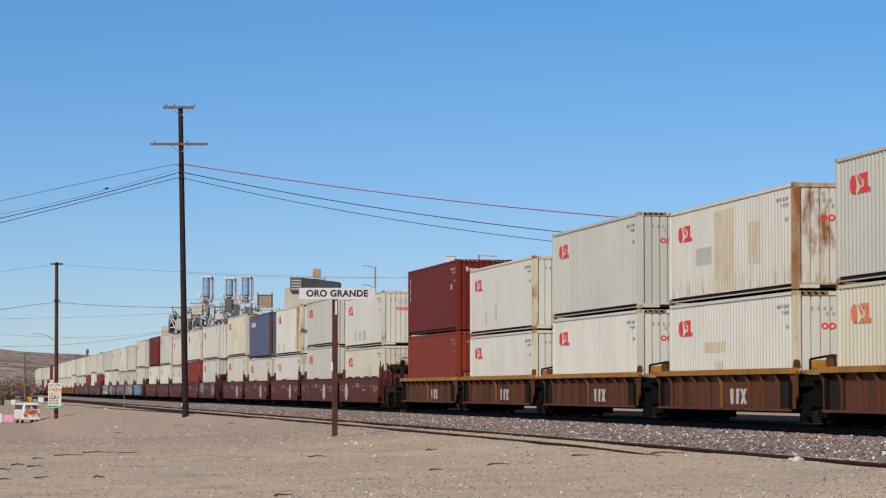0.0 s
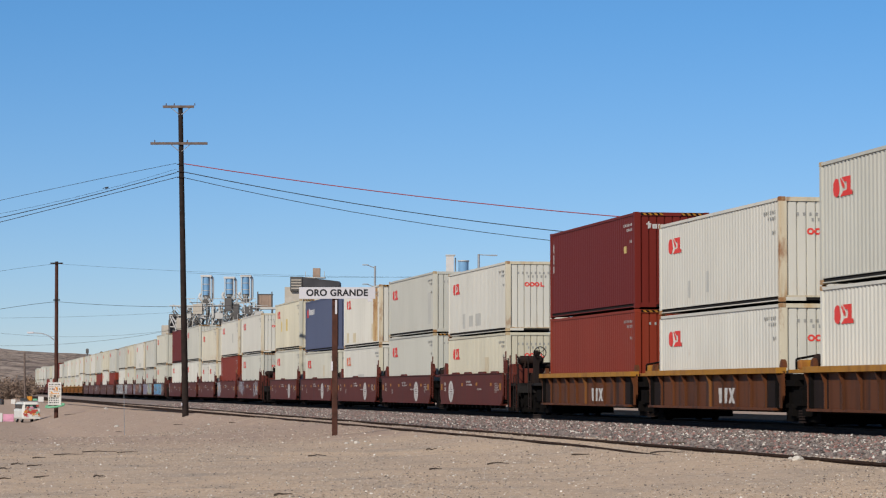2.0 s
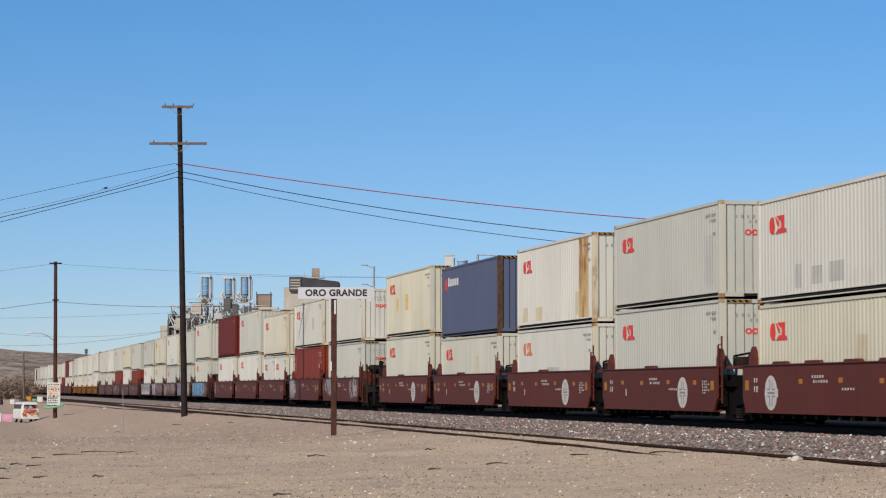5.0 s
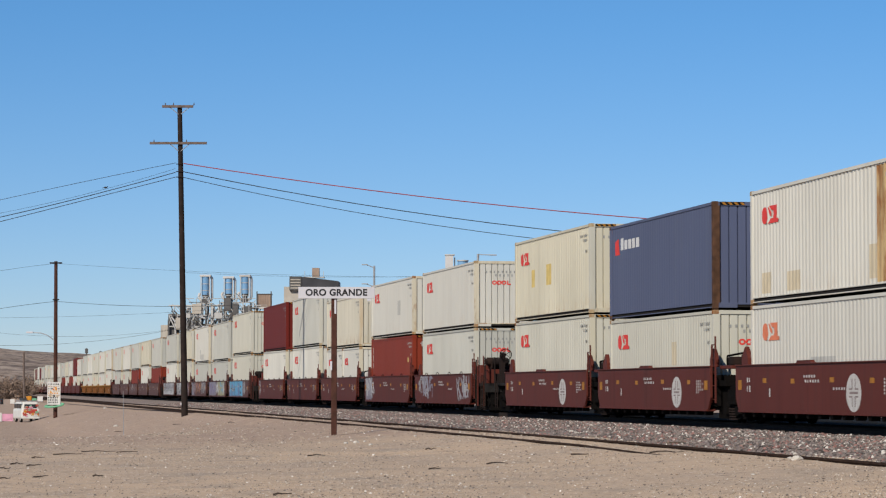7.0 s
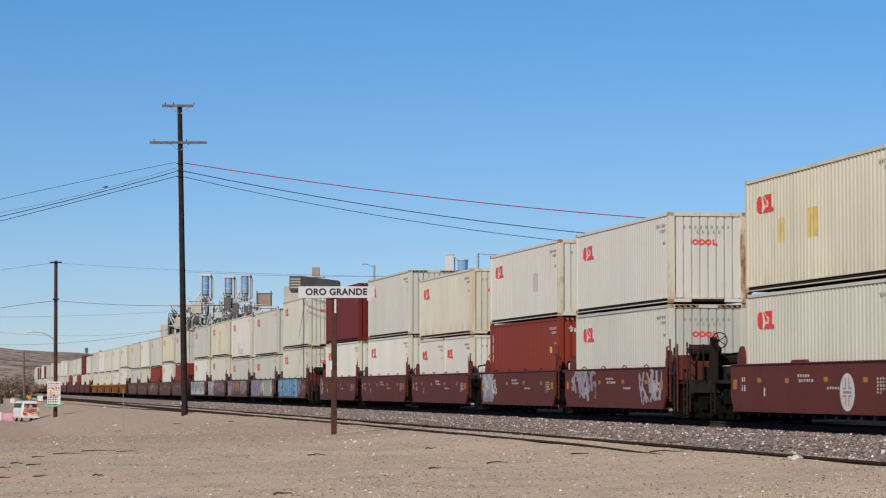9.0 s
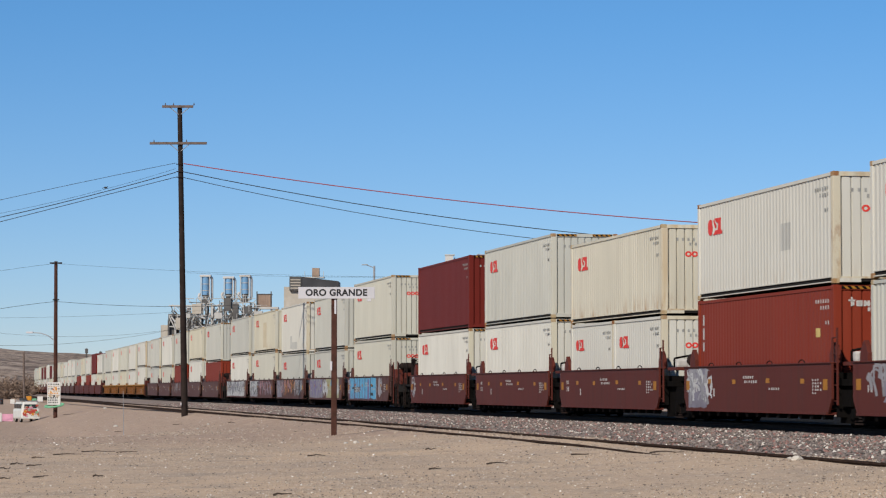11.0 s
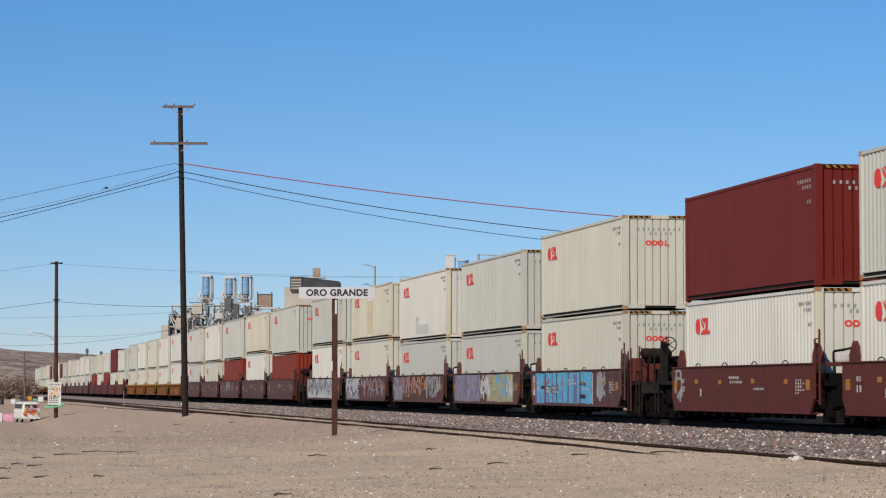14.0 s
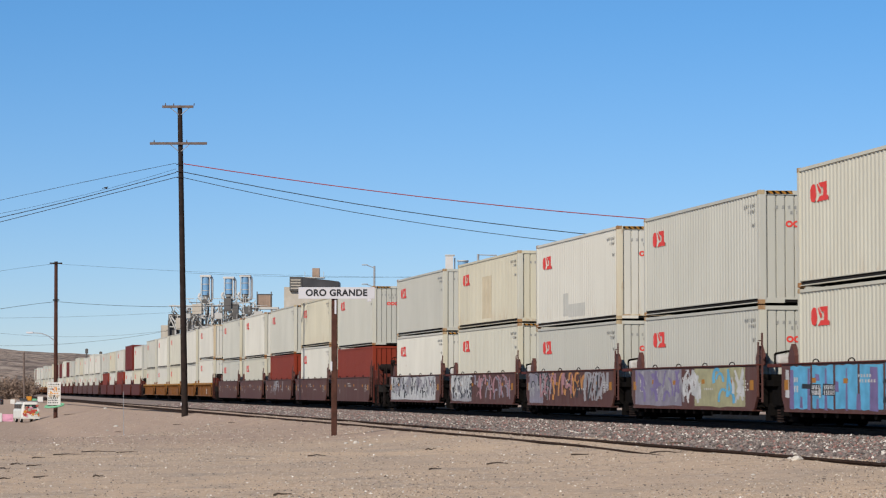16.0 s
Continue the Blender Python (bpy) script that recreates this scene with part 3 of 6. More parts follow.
# ---------------------------------------------------------------- well cars
def end_gear(ob, style, e):
    """Hand brake, reservoir, posts and piping on the platform at the leading end; e: where the car ends."""
    def tank(bm):
        bar(bm, (-8.2, 0.30, 1.33), (-8.2, 1.12, 1.33), 0.17, 14)
        for y0, y1 in ((0.30, 0.22), (1.12, 1.20)):
            bar(bm, (-8.2, y0, 1.33), (-8.2, y1, 1.33), 0.17, 14, 0.08)
        for y in (0.45, 0.95):
            box(bm, -8.36, -8.04, y - 0.03, y + 0.03, 0.46, 1.33)
    shared_part("air_reservoir", (style, "end"), tank, GRIMY_RUST, ob)
    shared_part("equipment_box", (style, "end"), lambda bm: [box(bm, -8.5, -7.6, 0.25, 1.2, 0.46, 1.02, 0.03), box(bm, -7.9, -7.4, 0.9, 1.35, 0.46, 1.2, 0.04), box(bm, -8.7, -8.2, -0.9, -0.2, 0.46, 0.80, 0.04)], CAR_BROWN, ob)
    for k, (x, y, z) in enumerate(((-7.35, 1.40, 1.42), (-7.7, 1.40, 1.52), (-8.55, 1.34, 1.56), (-8.85, 1.34, 1.5), (-8.9, 0.95, 1.5), (-8.9, 0.72, 1.6), (-9.0, -0.6, 1.15), (-9.0, -1.2, 1.15))):
        shared_part("handrail_post", (style, k), lambda bm: bar(bm, (x, y, -0.45 if k < 4 else 0.4), (x, y, z), 0.028, 6), CAR_BROWN if k in (1, 2) else GRIMY_RUST, ob)
    for k in range(5):
        shared_part("ladder_rung", (style, "end", k), lambda bm: bar(bm, (-8.55, 1.34, -0.3 + 0.36 * k), (-8.85, 1.34, -0.3 + 0.36 * k), 0.018, 5), GRIMY_RUST, ob)
    shared_part("handrail", (style, "end"), lambda bm: [bar(bm, (-9.0, -1.2, 1.15), (-9.0, -0.6, 1.15), 0.022, 6), bar(bm, (-9.0, -0.6, 1.15), (-9.0, 0.3, 1.1), 0.022, 6), bar(bm, (-9.0, -1.2, 0.7), (-9.0, 0.3, 0.7), 0.022, 6)], GRIMY_RUST, ob)
    def stand(bm):
        prism(bm, [(-9.1, 0.4), (-9.1, 1.5), (-8.98, 1.7), (-8.82, 1.7), (-8.72, 1.4), (-8.72, 0.4)], 0.57, 0.73)
        bar(bm, (-9.08, 0.6, 1.6), (-9.2, 0.6, 1.6), 0.05, 8)
        box(bm, -8.8, -8.5, 0.2, 0.9, 0.4, 0.85, 0.04)
    shared_part("brake_stand", style, stand, GRIMY_RUST, ob)
    def wheel(bm):
        c = Vector((-9.2, 0.56, 1.6))
        for k in range(16):
            a, b = 2 * math.pi * k / 16, 2 * math.pi * (k + 1) / 16
            bar(bm, c + Vector((0, math.cos(a), math.sin(a))) * 0.23, c + Vector((0, math.cos(b), math.sin(b))) * 0.23, 0.018, 5)
        for k in range(5):
            a = 2 * math.pi * k / 5
            bar(bm, c, c + Vector((0, math.cos(a), math.sin(a))) * 0.23, 0.013, 5)
    shared_part("brake_wheel", style, wheel, BLACK, ob)
    def pipes(bm):
        runs = (((-8.6, 0.2, 1.2), (-8.6, -0.3, 1.25), (-8.6, -0.9, 1.2), (-8.6, -1.1, 0.5)), ((-8.4, 0.2, 0.62), (-8.4, -0.5, 0.70), (-8.4, -0.62, 1.02), (-8.4, -0.95, 1.05), (-8.4, -1.0, 0.75)), ((-8.9, 1.2, 0.3), (-8.9, 1.2, -0.3), (-8.7, 1.0, -0.55)), ((-7.6, 1.3, 0.2), (-7.6, 1.3, -0.4), (-8.0, 1.3, -0.6)))
        for p, q in zip(runs[k], runs[k][1:]):
            bar(bm, p, q, 0.034, 6)
    for k in range(4):
        shared_part("brake_pipe", (style, "end", k), pipes, BLACK, ob)


OUT = 1.50   # half width
SEAT = -0.28   # where the lower container stands
SIDES = {"ribbed": (-0.29, 0.69), "smooth": (-0.365, 0.84), "raised": (-0.32, 0.85)}   # lower and upper edge of the side, from the well's floor


def build_car(style, mat, trim, label, detail, last, first, i):
    """One unit of an articulated well car. x forward along the line, y towards the near side, z from the well's floor."""
    ob = new("well_car")
    tagged(ob, label, "freight car", "cars of the train")
    half = 6.66
    SIDE_LOW, SIDE_TOP = SIDES[style]
    ribbed = style == "ribbed"
    for out in (1, -1):
        deep = 0.16 if ribbed else 0.02
        def side(bm):
            y0, y1 = sorted((out * (OUT - deep), out * (OUT - deep - 0.06)))
            prism(bm, [(-half, SIDE_TOP), (-half, SIDE_LOW + 0.35), (-half + 0.28, SIDE_LOW), (half - 0.28, SIDE_LOW), (half, SIDE_LOW + 0.35), (half, SIDE_TOP)], y0, y1)
        wall = shared_part("side_sill", (style, out), side, mat, ob)
        def flange(bm):
            y0, y1 = sorted((out * (OUT + 0.02), out * (OUT - 0.26)))
            box(bm, -half, half, y0, y1, SIDE_TOP - (0.06 if ribbed else 0.0), SIDE_TOP + (0.09 if ribbed else 0.03), 0.008)
        shared_part("top_chord", (style, out), flange, trim, wall)
        def low(bm):
            y0, y1 = sorted((out * (OUT + 0.012), out * (OUT - 0.25)))
            box(bm, -half + 0.3, half - 0.3, y0, y1, SIDE_LOW - 0.03, SIDE_LOW + 0.03)
        shared_part("bottom_chord", (style, out), low, mat, wall)
        if ribbed and (out > 0 or detail):
            for k in range(11):
                x = -half + 0.08 + k * (2 * half - 0.16) / 10
                def rib(bm):
                    prism(bm, [(x - 0.04, SIDE_TOP - 0.06), (x + 0.04, SIDE_TOP - 0.06), (x + 0.04, SIDE_LOW + 0.03), (x - 0.04, SIDE_LOW + 0.03)], *sorted((out * (OUT - 0.10), out * (OUT - 0.16))))
                    a = [bm.verts.new((x + d, out * q, z)) for d in (-0.02, 0.02) for q, z in ((OUT - 0.1, SIDE_TOP - 0.06), (OUT, SIDE_TOP - 0.06), (OUT - 0.1, SIDE_TOP - 0.36))]
                    for f in ((0, 1, 2), (3, 4, 5), (0, 1, 4, 3), (1, 2, 5, 4), (0, 2, 5, 3)):
                        bm.faces.new([a[v] for v in f])
                shared_part("rib", (style, out, k), rib, CAR_ORANGE if k == 5 else mat, wall)
        elif out > 0 and detail:
            if 5 <= i < 10:
                for x in (-4.6, -2.1, 0.9, 3.6) if i == 5 else (0.9,):
                    shared_part("guide", (style, out, x), lambda bm: prism(bm, [(x - 0.62, SIDE_TOP + 0.03), (x - 0.5, SIDE_TOP + 0.10), (x + 0.5, SIDE_TOP + 0.10), (x + 0.62, SIDE_TOP + 0.03)], OUT - 0.2, OUT - 0.08), mat, wall)
            else:
                for x in (-4.1, -1.4, 1.4, 4.1):
                    def ring(bm):
                        loops = []
                        for k in range(7):
                            a = math.pi * k / 6
                            cs = [(2 * math.pi * q / 5) for q in range(5)]
                            loops.append([bm.verts.new((x + (0.24 + 0.016 * math.cos(q)) * math.cos(a), OUT - 0.1 + 0.016 * math.sin(q), SIDE_TOP + 0.02 + (0.09 + 0.016 * math.cos(q)) * math.sin(a))) for q in cs])
                        for one, two in zip(loops, loops[1:]):
                            for q in range(5):
                                bm.faces.new((one[q], one[(q + 1) % 5], two[(q + 1) % 5], two[q]))
                    shared_part("lifting_ring", (style, out, x), ring, GRIMY_RUST, wall)
    # floor closed over its full width to block light below the car
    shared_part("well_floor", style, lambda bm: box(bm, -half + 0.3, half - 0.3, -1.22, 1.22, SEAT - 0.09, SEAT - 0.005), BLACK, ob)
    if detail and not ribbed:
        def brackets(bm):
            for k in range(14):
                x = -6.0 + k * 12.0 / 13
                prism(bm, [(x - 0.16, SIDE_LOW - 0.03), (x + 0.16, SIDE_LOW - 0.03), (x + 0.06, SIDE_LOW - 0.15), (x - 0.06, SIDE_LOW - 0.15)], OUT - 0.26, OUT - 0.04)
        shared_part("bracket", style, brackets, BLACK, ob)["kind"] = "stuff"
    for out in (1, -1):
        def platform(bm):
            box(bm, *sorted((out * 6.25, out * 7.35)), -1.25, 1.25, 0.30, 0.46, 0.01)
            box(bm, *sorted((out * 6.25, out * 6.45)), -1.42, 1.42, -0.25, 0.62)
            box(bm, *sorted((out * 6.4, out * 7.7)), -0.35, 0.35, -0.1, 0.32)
        # black instead of car paint: the gap's shade is in the colour
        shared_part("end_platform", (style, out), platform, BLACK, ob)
        for y in (1.2, -1.32):
            def gusset(bm):
                if ribbed:
                    prism(bm, [(out * 6.3, SIDE_TOP + 0.09), (out * 6.36, SIDE_TOP + 0.24), (out * 6.46, SIDE_TOP + 0.30), (out * 6.56, SIDE_TOP + 0.24), (out * 6.62, SIDE_TOP + 0.09)], y, y + 0.12)
                else:
                    prism(bm, [(out * 6.05, SIDE_TOP), (out * 6.05, SIDE_TOP + 0.22), (out * 6.2, SIDE_TOP + 0.42), (out * 6.32, SIDE_TOP + 0.52), (out * 6.44, SIDE_TOP + 0.42), (out * 6.62, SIDE_TOP + 0.2), (out * 6.62, SIDE_TOP)], y, y + 0.12)
            shared_part("corner_guide", (style, out, y), gusset, mat, ob)
    # the raised deck over the joint, with the gear that stands on it
    def deck(bm):
        box(bm, -8.1, -7.0, -1.3, 1.3, SIDE_TOP - 0.06, SIDE_TOP + 0.03, 0.01)
    shared_part("joint_deck", style, deck, trim, ob)
    def tank(bm):
        bar(bm, (-7.7, -0.75, SIDE_TOP + 0.24), (-7.7, 0.8, SIDE_TOP + 0.24), 0.18, 14)
        bar(bm, (-7.7, 0.8, SIDE_TOP + 0.24), (-7.7, 0.88, SIDE_TOP + 0.24), 0.18, 14, 0.08)
        for y in (-0.5, 0.6):
            box(bm, -7.95, -7.45, y - 0.05, y + 0.05, SIDE_TOP, SIDE_TOP + 0.15)
    shared_part("air_reservoir", style, tank, GRIMY_RUST, ob)
    shared_part("valve_box", style, lambda bm: box(bm, -7.4, -7.15, 0.75, 1.12, SIDE_TOP + 0.03, SIDE_TOP + 0.28, 0.06), CAR_YELLOW if ribbed else (WHITE_INK if i >= 10 else GRIMY_RUST), ob)
    shared_part("brake_pipe", style, lambda bm: [bar(bm, p, q, 0.03, 6) for p, q in (((-7.05, 1.1, SIDE_TOP), (-7.05, 1.1, SIDE_TOP + 0.3)), ((-7.05, 1.1, SIDE_TOP + 0.3), (-7.3, 0.6, SIDE_TOP + 0.4)), ((-7.3, 0.6, SIDE_TOP + 0.4), (-7.5, -0.6, SIDE_TOP + 0.34)), ((-7.5, -0.6, SIDE_TOP + 0.34), (-7.5, -0.9, SIDE_TOP)))], BLACK, ob)
    shared_part("spring_nest", style, lambda bm: [bar(bm, (-7.76 + q, 1.12, -0.62 + 0.07 * k), (-7.76 + q, 1.12, -0.58 + 0.07 * k), 0.11, 10) for k in range(5) for q in (-0.14, 0.14)], GRIMY_RUST, ob)["kind"] = "stuff"
    # bearing frame, plus an added solid box that hides sunlit ground behind the joint
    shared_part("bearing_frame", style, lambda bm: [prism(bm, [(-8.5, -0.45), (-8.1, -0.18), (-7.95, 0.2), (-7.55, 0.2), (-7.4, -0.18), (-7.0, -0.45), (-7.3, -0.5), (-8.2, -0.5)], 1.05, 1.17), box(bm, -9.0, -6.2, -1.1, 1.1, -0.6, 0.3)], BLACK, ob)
    if not ribbed:
        for x in (-6.50, -6.85):
            shared_part("ladder_stile", (style, x), lambda bm: box(bm, x - 0.03, x + 0.03, 1.37, 1.41, SIDE_LOW + 0.2, SIDE_TOP + (0.85 if x < -6.6 else 0.62)), mat, ob)
        for k in range(5):
            shared_part("ladder_rung", (style, k), lambda bm: bar(bm, (-6.5, 1.39, SIDE_LOW + 0.3 + 0.38 * k), (-6.85, 1.39, SIDE_LOW + 0.3 + 0.38 * k), 0.016, 5), mat, ob)
    # running gear below the joints between the units
    spots = [PITCH_U / 2] + ([-PITCH_U / 2 - 0.3] if first else [])
    for spot in spots:
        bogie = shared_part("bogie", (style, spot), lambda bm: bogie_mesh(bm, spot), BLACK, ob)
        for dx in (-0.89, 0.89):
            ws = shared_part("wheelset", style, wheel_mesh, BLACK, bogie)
            ws.location = (spot + dx, 0, RAIL_TOP - WELL_FLOOR + 0.42)
            if i < 20:
                WHEELS.append((ws, spot + dx))
    if first or last:
        out = -1 if first else 1
        e = out * 9.2
        shared_part("coupler", (style, out), lambda bm: box(bm, *sorted((out * 7.4, out * 10.05)), -0.16, 0.16, 0.02, 0.28, 0.03), BLACK, ob)
        shared_part("end_deck", (style, out), lambda bm: [box(bm, *sorted((out * 7.2, e)), -1.3, 1.3, 0.36, 0.46), box(bm, *sorted((out * 7.2, e)), -0.5, 0.5, 0.0, 0.36), box(bm, *sorted((e - out * 0.1, e)), -1.4, 1.4, 0.1, 0.46)], UNDERSIDE, ob)
        shared_part("end_ladder", (style, out), lambda bm: [bar(bm, (e - out * q, 1.42, -0.5), (e - out * q, 1.42, 0.75), 0.022, 6) for q in (0.35, 0.75)] + [bar(bm, (e - out * 0.35, 1.42, -0.4 + 0.3 * k), (e - out * 0.75, 1.42, -0.4 + 0.3 * k), 0.016, 5) for k in range(4)], GRIMY_RUST, ob)
        shared_part("brake_cylinder", (style, out), lambda bm: bar(bm, (out * 7.5, 0.95, 0.66), (out * 8.3, 0.95, 0.66), 0.17, 12), UNDERSIDE, ob)
        shared_part("air_hose", (style, out), lambda bm: [bar(bm, (e, 0.4, 0.1), (e + out * 0.3, 0.35, -0.35), 0.03, 6), bar(bm, (e + out * 0.3, 0.35, -0.35), (e + out * 0.75, 0.1, -0.3), 0.03, 6)], BLACK, ob)
        # the large box is an added filler that keeps the coupling gap dark
        shared_part("draft_gear", (style, out), lambda bm: [box(bm, *sorted((out * 6.2, out * 9.1)), -1.15, 1.15, -0.62, 0.05), bar(bm, (out * 8.4, 1.3, -0.05), (out * 8.4, -1.3, -0.05), 0.09, 8)], BLACK, ob)
        if first:
            end_gear(ob, style, e)
    if detail and not ribbed:
        for k, x in enumerate((-6.2, -4.4, -1.5, 1.6, 4.0, 6.25)):
            z, w = (0.20, 0.34) if k in (0, 5) else (0.38 - 0.02 * (k % 2), 0.32)
            shared_part("reflector", (style, k), lambda bm: sheet(bm, [(x - w / 2, OUT - 0.0165, z), (x + w / 2, OUT - 0.0165, z), (x + w / 2, OUT - 0.0165, z + (0.26 if k in (0, 5) else 0.12)), (x - w / 2, OUT - 0.0165, z + (0.26 if k in (0, 5) else 0.12))]), YELLOW_INK, ob)
        def words(bm):
            rng = random.Random(5)
            for x, z, n, hgt in ((0.7, 0.5, 5, 0.07), (0.6, 0.38, 6, 0.07), (-5.2, 0.42, 3, 0.05), (-5.2, 0.34, 4, 0.05), (-5.2, 0.26, 3, 0.05), (-5.2, 0.18, 4, 0.05), (-5.2, 0.10, 2, 0.05), (5.6, 0.40, 2, 0.12), (5.6, 0.15, 2, 0.16), (3.6, 0.02, 1, 0.22), (-1.6, 0.2, 5, 0.06)):
                for k in range(n):
                    q, w = x - 0.2 * k, rng.uniform(0.07, 0.12)
                    sheet(bm, [(q, OUT - 0.0162, z), (q - w, OUT - 0.0162, z), (q - w, OUT - 0.0162, z + hgt), (q, OUT - 0.0162, z + hgt)])
        shared_part("stencil_lettering", style, words, WHITE_INK, ob)["kind"] = "stuff"
    if 5 <= i < 10:
        cx = 4.1 if i == 5 else -3.1
        def disc(bm):
            sheet(bm, [(cx + 0.54 * math.cos(2 * math.pi * k / 28), OUT - 0.0155, 0.13 + 0.45 * math.sin(2 * math.pi * k / 28)) for k in range(28)])
        plate = shared_part("oval_emblem", cx, disc, WHITE_INK, ob)
        def cross(bm):
            for x0, x1, z0, z1 in ((-0.34, -0.08, 0.20, 0.24), (0.08, 0.34, 0.20, 0.24), (-0.34, -0.08, 0.02, 0.06), (0.08, 0.34, 0.02, 0.06), (-0.14, -0.08, -0.2, 0.02), (0.08, 0.14, -0.2, 0.02), (-0.14, -0.08, 0.24, 0.46), (0.08, 0.14, 0.24, 0.46), (-0.3, 0.3, 0.1, 0.16)):
                sheet(bm, [(cx + a, OUT - 0.0145, b) for a, b in ((x0, z0), (x1, z0), (x1, z1), (x0, z1))])
        shared_part("oval_emblem_bars", cx, cross, SPRAY_GREY, plate)["kind"] = "stuff"
    if ribbed and detail:
        for o in (1, -1):
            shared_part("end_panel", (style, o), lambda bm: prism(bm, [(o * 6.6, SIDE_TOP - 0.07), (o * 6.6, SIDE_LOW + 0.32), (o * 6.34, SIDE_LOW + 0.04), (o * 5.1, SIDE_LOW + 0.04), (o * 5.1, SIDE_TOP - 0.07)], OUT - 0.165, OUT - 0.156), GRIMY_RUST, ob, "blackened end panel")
        def marks(bm):
            y = OUT - 0.155
            def slab(points, up=0.0):
                sheet(bm, [(px, y + up, -0.16 + pz) for px, pz in points])
            for cx in (-0.95, -1.45):
                slab([(cx + 0.2, 0.42), (cx - 0.2, 0.42), (cx - 0.12, 0.0), (cx + 0.12, 0.0)])
            slab([(-1.74, 0.42), (-1.96, 0.42), (-2.36, 0.0), (-2.14, 0.0)])
            slab([(-2.14, 0.42), (-2.36, 0.42), (-1.96, 0.0), (-1.74, 0.0)], 0.001)
        shared_part("stencil_mark", style, marks, WHITE_INK, ob)["kind"] = "stuff"
    if i in GRAFFITI:
        spray(ob, i)
    return ob


SPRAY_GREY = plain("washed-out brown emblem paint", (0.24, 0.19, 0.18), 0.7)
SPRAY = {k: plain("sprayed " + k + " paint", c, 0.5, grain=2.5, depth=0.35) for k, c in {"sky blue": (0.10, 0.36, 0.56), "violet": (0.17, 0.13, 0.27), "silver": (0.29, 0.28, 0.29), "white": (0.50, 0.50, 0.49), "black": (0.02, 0.02, 0.022),
                                                                    "olive yellow": (0.34, 0.32, 0.18), "orange": (0.50, 0.22, 0.06), "lilac grey": (0.22, 0.20, 0.24), "rose": (0.34, 0.17, 0.18)}.items()}
# unit: sprayed fields (colour, from, to along the side), then loose strokes (colour, count, from, to)
GRAFFITI = {
    10: ([], [("silver", 9, -6.2, -3.6), ("lilac grey", 7, 2.2, 4.6), ("silver", 6, 3.0, 5.6)]),
    11: ([("lilac grey", 4.3, 6.2)], [("white", 9, 3.8, 6.3), ("silver", 5, 4.0, 6.2)]),
    14: ([], [("silver", 3, 5.6, 6.3)]),
    15: ([("sky blue", -2.9, 6.0)], [("silver", 9, -4.6, -3.6)]),
    16: ([("olive yellow", -5.6, -0.6), ("lilac grey", 0.8, 6.2)], [("silver", 10, -0.6, 6.2), ("violet", 8, 1.0, 6.2), ("white", 9, -1.2, 0.8), ("sky blue", 3, -5.4, -1.0), ("white", 4, -5.4, -4.4)]),
}
GRAFFITI.update({
    17: ([("lilac grey", 3.8, 6.1)], [("silver", 12, -5.8, -2.5), ("orange", 9, -2.6, 2.6), ("silver", 10, 2.4, 6.2), ("black", 9, -5.0, 5.8), ("rose", 7, -1.0, 4.8)]),
    18: ([("silver", 1.8, 6.2)], [("black", 13, 1.8, 6.2), ("white", 12, 1.6, 6.2), ("lilac grey", 8, -5.8, 1.6), ("rose", 7, -5.8, 1.6)]),
    19: ([("white", -5.6, 6.2)], [("black", 16, -5.4, 6.0), ("lilac grey", 10, -5.6, 6.2), ("silver", 10, -5.6, 6.2)]),
    22: ([], [("silver", 5, -3.0, 4.0)]),
})


